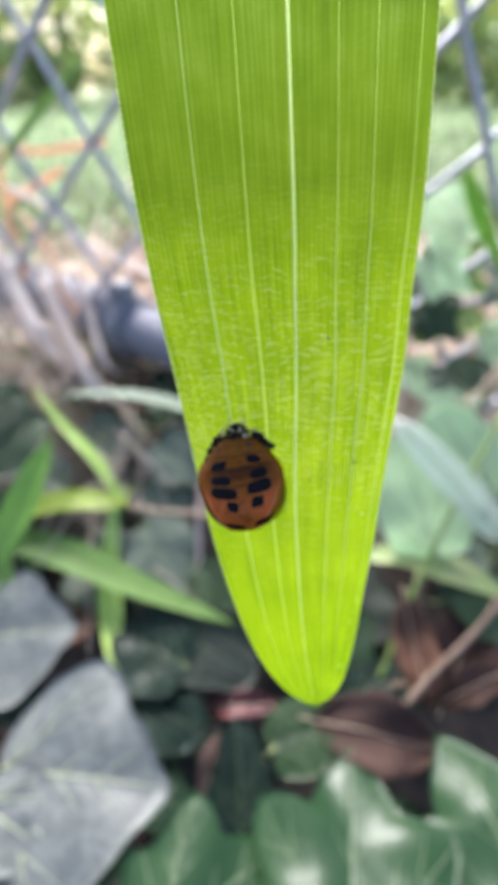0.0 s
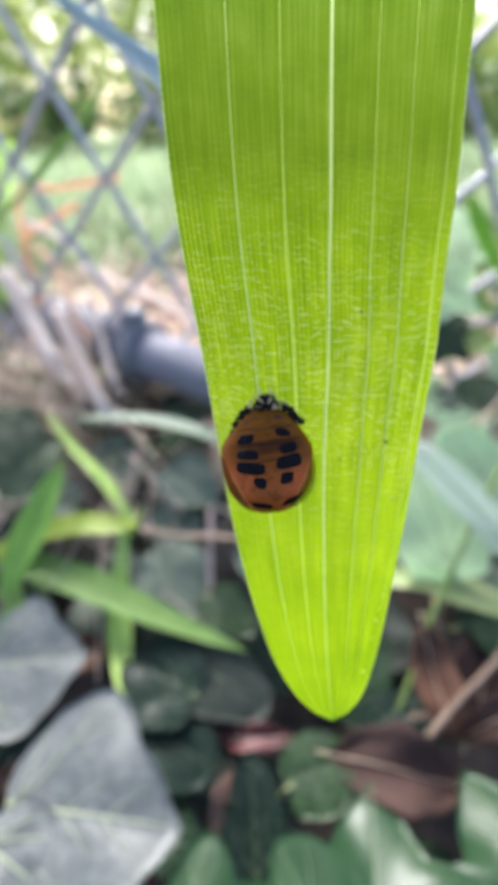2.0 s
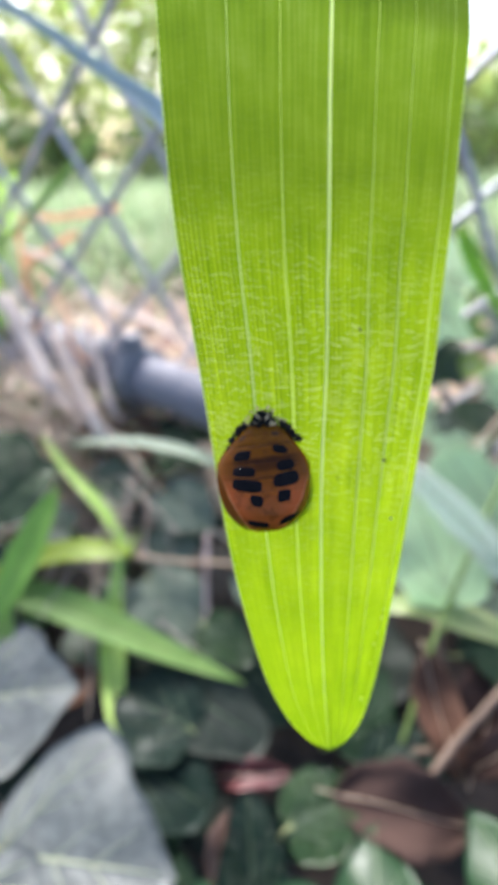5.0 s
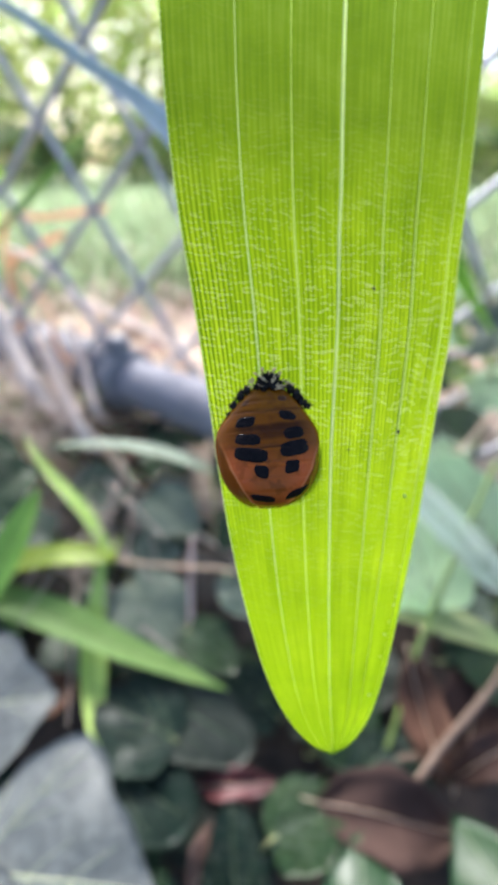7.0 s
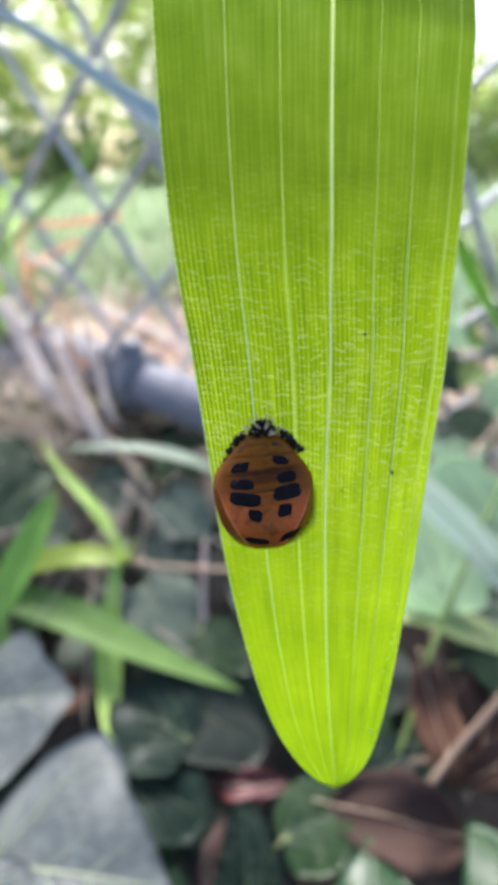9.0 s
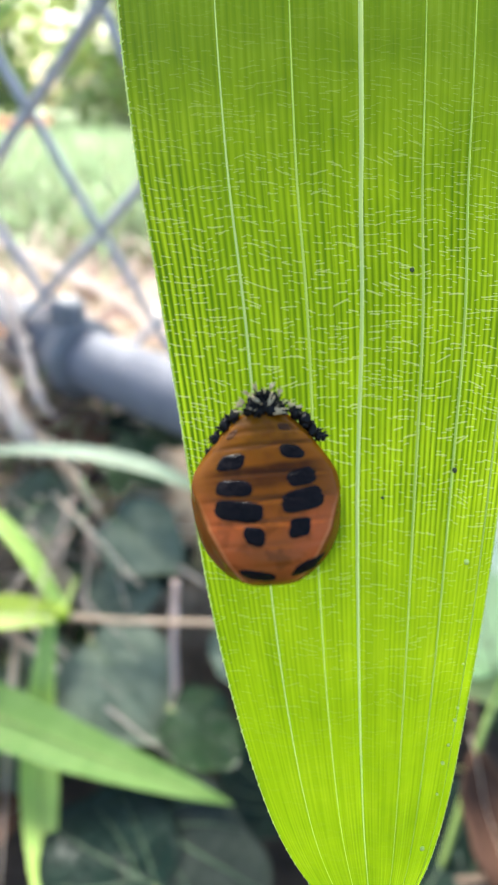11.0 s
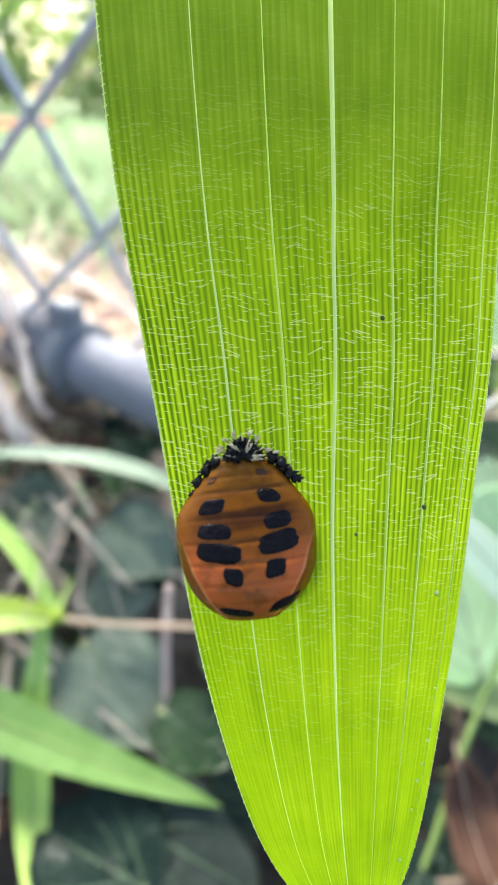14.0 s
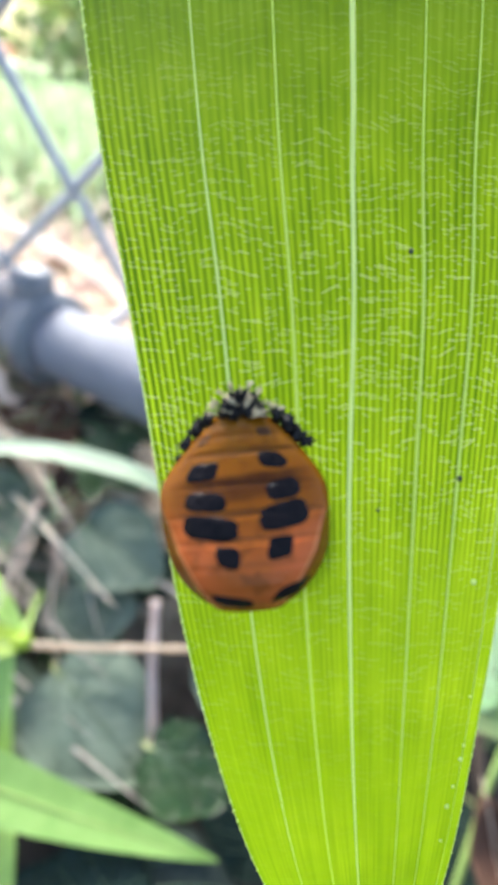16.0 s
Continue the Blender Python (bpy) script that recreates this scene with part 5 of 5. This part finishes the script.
def build_grass_leaf():
    leaf = thing("grass_leaf", "broad lime-green grass leaf hanging down, backlit, with pale parallel veins", "leaf")
    nv = 190
    ys = [-95 + 119.66 * (1 - (1 - j / nv) ** 1.35) for j in range(nv + 1)]
    # main veins: place across, where they end, width in millimetres; the tissue is built in strips between them
    main = ((-0.995, 24.5, 0.07, "margin"), (-0.565, 20.5, 0.11, "vein"), (-0.235, 22.2, 0.12, "vein"), (0.03, 24.2, 0.18, "midrib"), (0.39, 22.0, 0.12, "vein"), (0.63, 20.5, 0.13, "vein"), (0.90, 16.5, 0.12, "vein"), (0.995, 24.5, 0.07, "margin"))

    def across(k, y):
        return main[k][0] + (0.058 * max(0.0, min(1.0, (2.0 - y) / 16.0)) if main[k][3] == "midrib" else 0.0)

    def gap(k, y):
        u, end, wide, kind = main[k]
        t = max(0.0, min(1.0, (end - y) / 22.0))
        base = 1.0 + {"margin": 0.0, "midrib": 0.4, "vein": -0.55}[kind] * max(0.0, min(1.0, (-8.0 - y) / 14.0))
        return wide * 0.5 * base * (0.12 + 0.88 * t) / max(0.2, smooth_line(DOWN, HALF, y))

    verts, faces, co, flat = [], [], [], []
    for k in range(len(main) - 1):
        n = max(4, int((main[k + 1][0] - main[k][0]) * 30))
        o = len(verts)
        for j, y in enumerate(ys):
            a, b = across(k, y) + gap(k, y), across(k + 1, y) - gap(k + 1, y)
            hw = smooth_line(DOWN, HALF, y)
            for i in range(n + 1):
                u = a + (b - a) * i / n
                verts.append(leaf_at(u, y))
                co.append((u, j / nv))
                flat.append((u * max(hw, 3.0), y))
        w = n + 1
        faces += [(o + j * w + i, o + (j + 1) * w + i, o + (j + 1) * w + i + 1, o + j * w + i + 1) for j in range(nv) for i in range(n)]
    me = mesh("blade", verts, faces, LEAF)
    for name, src in (("UVMap", co), ("millimetres", flat)):
        uv = me.uv_layers.new(name=name)
        for loop in me.loops:
            uv.data[loop.index].uv = src[loop.vertex_index]
    part("blade", me, leaf)
    for k, (u, end, wide, kind) in enumerate(main):
        verts, faces = [], []
        for y in ys:
            g = gap(k, y)
            for q, lift in ((-1, 0.0), (-0.6, 0.5), (0, 0.75), (0.6, 0.5), (1, 0.0)):
                verts.append(leaf_at(across(k, y) + g * q * 1.02, y, lift * wide * 0.4))
        faces = [(j * 5 + i, (j + 1) * 5 + i, (j + 1) * 5 + i + 1, j * 5 + i + 1) for j in range(nv) for i in range(4)]
        part(kind, mesh(kind, verts, faces, VEIN_SOFT if kind == "vein" and k > 1 else VEIN), leaf, {"midrib": "pale raised midrib", "margin": "thin pale leaf margin"}.get(kind, "pale lengthwise vein"))

    # tiny pale beads along both margins
    for side in (-1, 1):
        r = random.Random(70 + side)
        teeth, y = [], -34.0
        while y < 22.5:
            a, b = leaf_at(side * 0.985, y), leaf_at(side, y + 0.10)
            out = Vector((side * 0.00003, -0.00003, 0.00001)) * r.uniform(0.6, 1.3)
            teeth.append(tube([a, b + out * 0.4, b + out], [0.00004, 0.00003, 0.000015], 5))
            y += r.uniform(0.36, 0.80)
        tagged(part("bead_row", mesh("bead_row", *joined(teeth), BEAD), leaf, "row of tiny pale beads on the margin"), kind="stuff")

    # dark specks and bright dots
    def dot(name, x, y, d, mat, label):
        u = (x - smooth_line(DOWN, MID, y)) / smooth_line(DOWN, HALF, y)
        c = leaf_at(u, y, 0.02)
        bm = bmesh.new()
        bmesh.ops.create_icosphere(bm, subdivisions=2, radius=d / 2000)
        for vv in bm.verts:
            vv.co.z *= 0.5
            vv.co *= 1 + 0.25 * noise.noise(vv.co * 9000)
            vv.co += c
        me2 = bpy.data.meshes.new(name)
        bm.to_mesh(me2)
        bm.free()
        me2.materials.append(mat)
        part(name, me2, leaf, label)
    dot("speck", 8.98, 1.26, 0.26, SPECK, "dark brown speck")
    dot("speck", 5.55, 2.54, 0.16, SPECK, "small brown speck")
    dot("speck", 7.0, -8.0, 0.24, SPECK, "dark speck")
    for x, y, d in ((9.68, 5.46, 0.26), (9.55, 12.3, 0.15), (9.45, 12.9, 0.2), (9.2, 14.1, 0.14), (9.0, 15.0, 0.2), (8.85, 16.6, 0.14), (8.45, 19.6, 0.24), (9.7, 10.2, 0.12)):
        dot("droplet", x, y, d, BEAD, "tiny pale dot near the margin")
    return leaf


LEAF_THING = build_grass_leaf()

# ---- the pupa: millimetres, x across, y down the leaf, z away from it ----
PUPA_AT = (0.16, -1.45)
P_ALONG = (0.0, 0.02, 0.06, 0.13, 0.24, 0.31, 0.38, 0.49, 0.60, 0.68, 0.77, 0.85, 0.92, 0.97, 1.0)
P_HALF = (0.22, 0.66, 1.14, 1.76, 2.44, 2.84, 3.14, 3.28, 3.20, 3.08, 2.86, 2.52, 2.06, 1.60, 1.10)
P_RISE = (0.34, 0.66, 0.92, 1.12, 1.32, 1.48, 1.62, 1.84, 1.98, 2.06, 2.08, 1.98, 1.70, 1.26, 0.62)
P_LENGTH = 7.75
SEAM_AT = (0.40, 0.47, 0.56, 0.65, 0.75, 0.85, 0.95, 1.0)
SEAM = (1.02, 0.95, 0.87, 0.82, 0.78, 0.73, 0.66, 0.60)
FOLDS = ((0.085, 0.04), (0.145, 0.05), (0.225, 0.06), (0.378, 0.05), (0.41, 0.02), (0.507, 0.05), (0.625, 0.05), (0.74, 0.03), (0.85, 0.03))


def pupa_at(u, s, proud=0.0):
    """A point of the pupa's back in its own space (metres)."""
    s = min(max(s, 0.0), 1.0)
    hw = max(0.03, smooth_line(P_ALONG, P_HALF, s))
    rise = smooth_line(P_ALONG, P_RISE, s)
    a = u * math.pi / 2
    x = hw * math.sin(a) * (1 + (0.07 * min(1.0, max(0.0, (s - 0.45) / 0.25)) if u > 0 else 0.0))
    c = max(0.0, math.cos(a))
    z = rise * c ** 0.72
    mid = max(0.0, 1 - abs(u) * 1.25)
    for fs, deep in FOLDS:
        d = (s - fs - 0.035 * u * u + 0.022 * u) / 0.011
        z -= deep * math.exp(-d * d) * min(1.0, mid * 2.0)
        z += deep * 0.22 * math.exp(-((s - fs - 0.03) / 0.022) ** 2) * mid
    # a flange steps down outside the dome of the hind body
    if s > 0.40:
        over = (abs(math.sin(a)) - smooth_line(SEAM_AT, SEAM, s)) / 0.06
        step = min(1.0, max(0.0, over))
        z -= 0.34 * step * step * (3 - 2 * step) * min(1.0, max(0.0, z) / 0.5)
    z += 0.03 * noise.noise(Vector((x * 1.4, s * 9, 2.0)))
    y = s * P_LENGTH
    n = Vector((math.sin(a) * 0.9, 0, c + 0.3)).normalized() * proud
    return Vector(((x + n.x) / 1000, -y / 1000, (z + n.z) / 1000))


def pupa_base():
    """Where the pupa sits on the leaf, and its tilt."""
    y0 = PUPA_AT[1]
    y1 = y0 + P_LENGTH
    z0, z1 = -leaf_depth(PUPA_AT[0], y0) - 0.02, -leaf_depth(PUPA_AT[0], y1) - 0.02
    return pose(PUPA_AT[0] / 1000, -y0 / 1000, (z0 - 0.10) / 1000, -0.62 * math.degrees(math.atan2(z1 - z0, P_LENGTH)), 0, 2.5)


def build_pupa():
    pupa = thing("ladybird_pupa", "amber-orange ladybird pupa with black spots, stuck to the grass leaf", "insect pupa")
    nu, nv = 44, 110
    verts = [pupa_at(2 * i / nu - 1, j / nv) for j in range(nv + 1) for i in range(nu + 1)]
    w = nu + 1
    faces = [(j * w + i, (j + 1) * w + i, (j + 1) * w + i + 1, j * w + i + 1) for j in range(nv) for i in range(nu)]
    o = len(verts)
    verts += [Vector((0, -P_LENGTH * j / nv / 1000, 0.0)) for j in range(nv + 1)]
    faces.append(tuple(nv * w + i for i in range(nu + 1)))
    faces += [(o + j, o + j + 1, (j + 1) * w, j * w) for j in range(nv)] + [(o + j + 1, o + j, j * w + nu, (j + 1) * w + nu) for j in range(nv)]
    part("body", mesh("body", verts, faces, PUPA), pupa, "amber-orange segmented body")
    # spots: u, s, half-width in u, half-length in s, tilt
    faint = ((-0.52, 0.168, 0.085, 0.026, -0.30), (0.28, 0.130, 0.120, 0.022, 0.00))
    for u, s, a, b, k in faint + ((-0.364, 0.318, 0.153, 0.047, -0.20), (0.257, 0.264, 0.152, 0.041, 0.05), (-0.305, 0.455, 0.181, 0.047, 0.05), (0.284, 0.400, 0.156, 0.049, -0.35), (-0.274, 0.569, 0.233, 0.060, 0.12), (0.278, 0.517, 0.215, 0.066, -0.36), (-0.146, 0.694, 0.099, 0.053, 0.35), (0.228, 0.658, 0.105, 0.056, -0.35), (-0.173, 0.902, 0.236, 0.032, 0.25), (0.410, 0.859, 0.219, 0.043, -0.62)):
        n, rings = 22, 4
        vs, fs = [pupa_at(u, s, 0.035)], []
        for q in range(1, rings + 1):
            for i in range(n):
                t = 2 * math.pi * i / n
                cx, cy = abs(math.cos(t)) ** 0.6 * (1 if math.cos(t) > 0 else -1), abs(math.sin(t)) ** 0.7 * (1 if math.sin(t) > 0 else -1)
                rr = q / rings * (1 + 0.10 * noise.noise(Vector((cx * 1.5 + u * 20, cy * 1.5, s * 20))))
                uu = u + a * cx * rr
                vs.append(pupa_at(uu, s + b * cy * rr + k * (uu - u) * 0.25, 0.035 if q < rings else -0.02))
        fs += [(0, 1 + i, 1 + (i + 1) % n) for i in range(n)]
        for q in range(rings - 1):
            o = 1 + q * n
            fs += [(o + i, o + n + i, o + n + (i + 1) % n, o + (i + 1) % n) for i in range(n)]
        fs = [tuple(reversed(f)) for f in fs]
        small = (u, s, a, b, k) in faint
        part("spot", mesh("spot", vs, fs, SPOT_FAINT if small else SPOT), pupa, "small faint brown spot" if small else "black spot")
    # shed skin bunched at the attached end
    r = random.Random(8)

    def lump(x, y, z, rx, ry, rz):
        bm = bmesh.new()
        bmesh.ops.create_icosphere(bm, subdivisions=3, radius=1.0)
        for v in bm.verts:
            k = 1 + 0.55 * noise.noise(v.co * 2.1 + Vector((x * 3, y * 3, 0))) + 0.25 * noise.noise(v.co * 6 + Vector((x * 5, y, 0)))
            v.co = Vector((v.co.x * rx * k + x, v.co.y * ry * k + y, v.co.z * rz * k + z)) / 1000
        bm.verts.ensure_lookup_table()
        out = ([v.co.copy() for v in bm.verts], [tuple(v.index for v in f.verts) for f in bm.faces])
        bm.free()
        return out

    def spine(x, y, z, dx, dy, dz, length, rad):
        d = Vector((dx, dy, dz)).normalized() * length
        p = Vector((x, y, z))
        pts = [(p + d * q + Vector((0, 0, 0.05 * math.sin(q * 3)))) / 1000 for q in (0, 0.35, 0.7, 1.0)]
        return tube(pts, [rad / 1000, rad * 0.75 / 1000, rad * 0.45 / 1000, rad * 0.08 / 1000], 6)

    black, pale = [], []
    for x, y, z, s in ((-0.72, 0.55, 0.75, 0.36), (-0.30, 0.78, 0.8, 0.30), (0.10, 0.80, 0.85, 0.30), (0.52, 0.66, 0.8, 0.34), (0.85, 0.38, 0.7, 0.30), (-1.0, 0.20, 0.6, 0.30), (-0.1, 0.45, 0.9, 0.34), (0.35, 0.30, 0.95, 0.28), (-0.5, 0.22, 0.9, 0.30)):
        black.append(lump(x * 0.68, y - 0.55, z + 0.05, s * 0.80, s * 0.95, s * 0.7))
    for x, y, z, s in ((-1.38, -0.20, 0.6, 0.34), (-1.78, -0.62, 0.55, 0.34), (-2.18, -1.15, 0.5, 0.30), (-2.45, -1.75, 0.4, 0.27), (1.32, -0.10, 0.7, 0.34), (1.75, -0.42, 0.65, 0.36), (2.12, -0.85, 0.55, 0.32), (2.42, -1.12, 0.45, 0.24), (2.65, -1.2, 0.4, 0.15)):
        black.append(lump(x * 0.97, y - 0.28, z - 0.1, s * 0.66, s * 0.95, s * 0.8))
    for _ in range(70):
        a = r.uniform(-0.2, 3.34)
        x, y = math.cos(a) * r.uniform(0.3, 0.8), -0.32 + math.sin(a) * r.uniform(0.2, 0.75)
        black.append(spine(x, y, 1.0 + r.uniform(-0.2, 0.2), math.cos(a) + r.gauss(0, 0.4), math.sin(a) + r.gauss(0, 0.4), 0.5, r.uniform(0.25, 0.55), 0.055))
    for x, y in ((-1.6, -0.3), (-1.95, -0.7), (-2.3, -1.2), (-2.5, -1.7), (1.55, -0.1), (1.95, -0.5), (2.3, -0.9), (2.6, -1.1)):
        for _ in range(9):
            black.append(spine(x * 0.92, y - 0.28, 0.4, x + r.gauss(0, 0.6), r.gauss(0.0, 0.9), 0.35, r.uniform(0.2, 0.5), 0.075))
    for _ in range(20):
        a = r.uniform(0.0, 3.14)
        q = r.uniform(0.2, 0.6)
        pale.append(spine(math.cos(a) * q, -0.45 + math.sin(a) * q, 1.0 + r.uniform(-0.1, 0.1), math.cos(a) + r.gauss(0, 0.25), math.sin(a) + r.gauss(0, 0.25), 0.2, r.uniform(0.35, 0.7), 0.075))
    for x, y in ((-1.15, 0.45), (-1.3, 0.0), (1.12, 0.35), (1.3, 0.2), (-0.9, 0.8), (0.75, 0.85), (-0.5, 1.0), (0.3, 1.05), (1.6, 0.15), (-1.25, 0.25)):
        for _ in range(5):
            pale.append(spine(x * 0.78, y * 0.85 - 0.3, 0.75, x + r.gauss(0, 0.5), y + r.gauss(0, 0.5), 0.3, r.uniform(0.2, 0.45), 0.05))
    skin = part("shed_skin", mesh("shed_skin", *joined(black), SKIN_BLACK), pupa, "crumpled black spiny shed larval skin")
    tagged(skin, kind="stuff")
    tagged(part("pale_fuzz", mesh("pale_fuzz", *joined(pale), SKIN_PALE), skin, "whitish bristle tufts"), kind="stuff")
    return pupa


PUPA_THING = build_pupa()

LEAF_ROWS = [
    (0, -0.000985, 0.024101, 0.179157, 57.60, -0.99, 1.08),
    (0.5, -0.001467, 0.026059, 0.178773, 60.92, 0.01, 2.45),
    (1, -0.001104, 0.024641, 0.179469, 56.75, 1.02, 2.33),
    (1.5, -0.000828, 0.025266, 0.180344, 55.83, 1.24, 2.82),
    (2, -0.000325, 0.024569, 0.182167, 56.13, 3.58, 3.08),
    (2.5, -0.000538, 0.024450, 0.182008, 56.39, 1.48, 3.23),
    (3, -0.001521, 0.023813, 0.183059, 56.40, -0.56, 3.63),
    (3.5, -0.000267, 0.025078, 0.182681, 57.32, 1.93, 3.10),
    (4, -0.002025, 0.025353, 0.182048, 57.02, 2.17, 2.96),
    (6.5, 0.002637, 0.024444, 0.185166, 56.67, 7.63, 2.85),
    (7, 0.000554, 0.024224, 0.185134, 56.87, 5.03, 3.67),
    (7.5, -0.001686, 0.024555, 0.183716, 56.30, 1.68, 3.47),
    (8, -0.001065, 0.024062, 0.184515, 56.77, 2.15, 3.21),
    (8.5, -0.000477, 0.023139, 0.184333, 56.15, 1.97, 2.35),
    (9, -0.000166, 0.023243, 0.183939, 55.63, 3.56, 2.26),
    (9.5, -0.004585, 0.044449, 0.172865, 54.17, 1.12, 0.21),
    (9.7, -0.003459, 0.051530, 0.172374, 51.02, 1.29, 0.91),
    (10.3, -0.009218, 0.059105, 0.171946, 50.46, -0.55, -2.00),
    (10.9, -0.011709, 0.061776, 0.172053, 50.40, -1.17, -3.21),
    (11.8, -0.012886, 0.062993, 0.172122, 50.37, -1.46, -3.76),
    (12, -0.013402, 0.062674, 0.175387, 49.86, -3.31, -3.33),
    (12.5, -0.013536, 0.063413, 0.175449, 49.57, -3.90, -2.69),
    (13, -0.013840, 0.062247, 0.174048, 50.38, -3.72, -3.29),
    (13.5, -0.013642, 0.062871, 0.174814, 50.50, -3.57, -2.97),
    (14, -0.012294, 0.062661, 0.173150, 50.27, -3.14, -2.89),
    (14.5, -0.013156, 0.066423, 0.171839, 50.75, -2.91, -3.91),
    (15, -0.013528, 0.075883, 0.168023, 49.06, -3.74, -5.64),
    (15.5, -0.014111, 0.076972, 0.167329, 48.64, -4.57, -5.32),
    (16, -0.015448, 0.077124, 0.167001, 48.51, -5.24, -5.56),
]


def motions():
    sits = pupa_base()
    walk(LEAF_THING, [(t, pose(x, y, z, rx, ry, rz)) for t, x, y, z, rx, ry, rz in LEAF_ROWS])
    walk(PUPA_THING, [(t, pose(x, y, z, rx, ry, rz) @ sits) for t, x, y, z, rx, ry, rz in LEAF_ROWS])


motions()
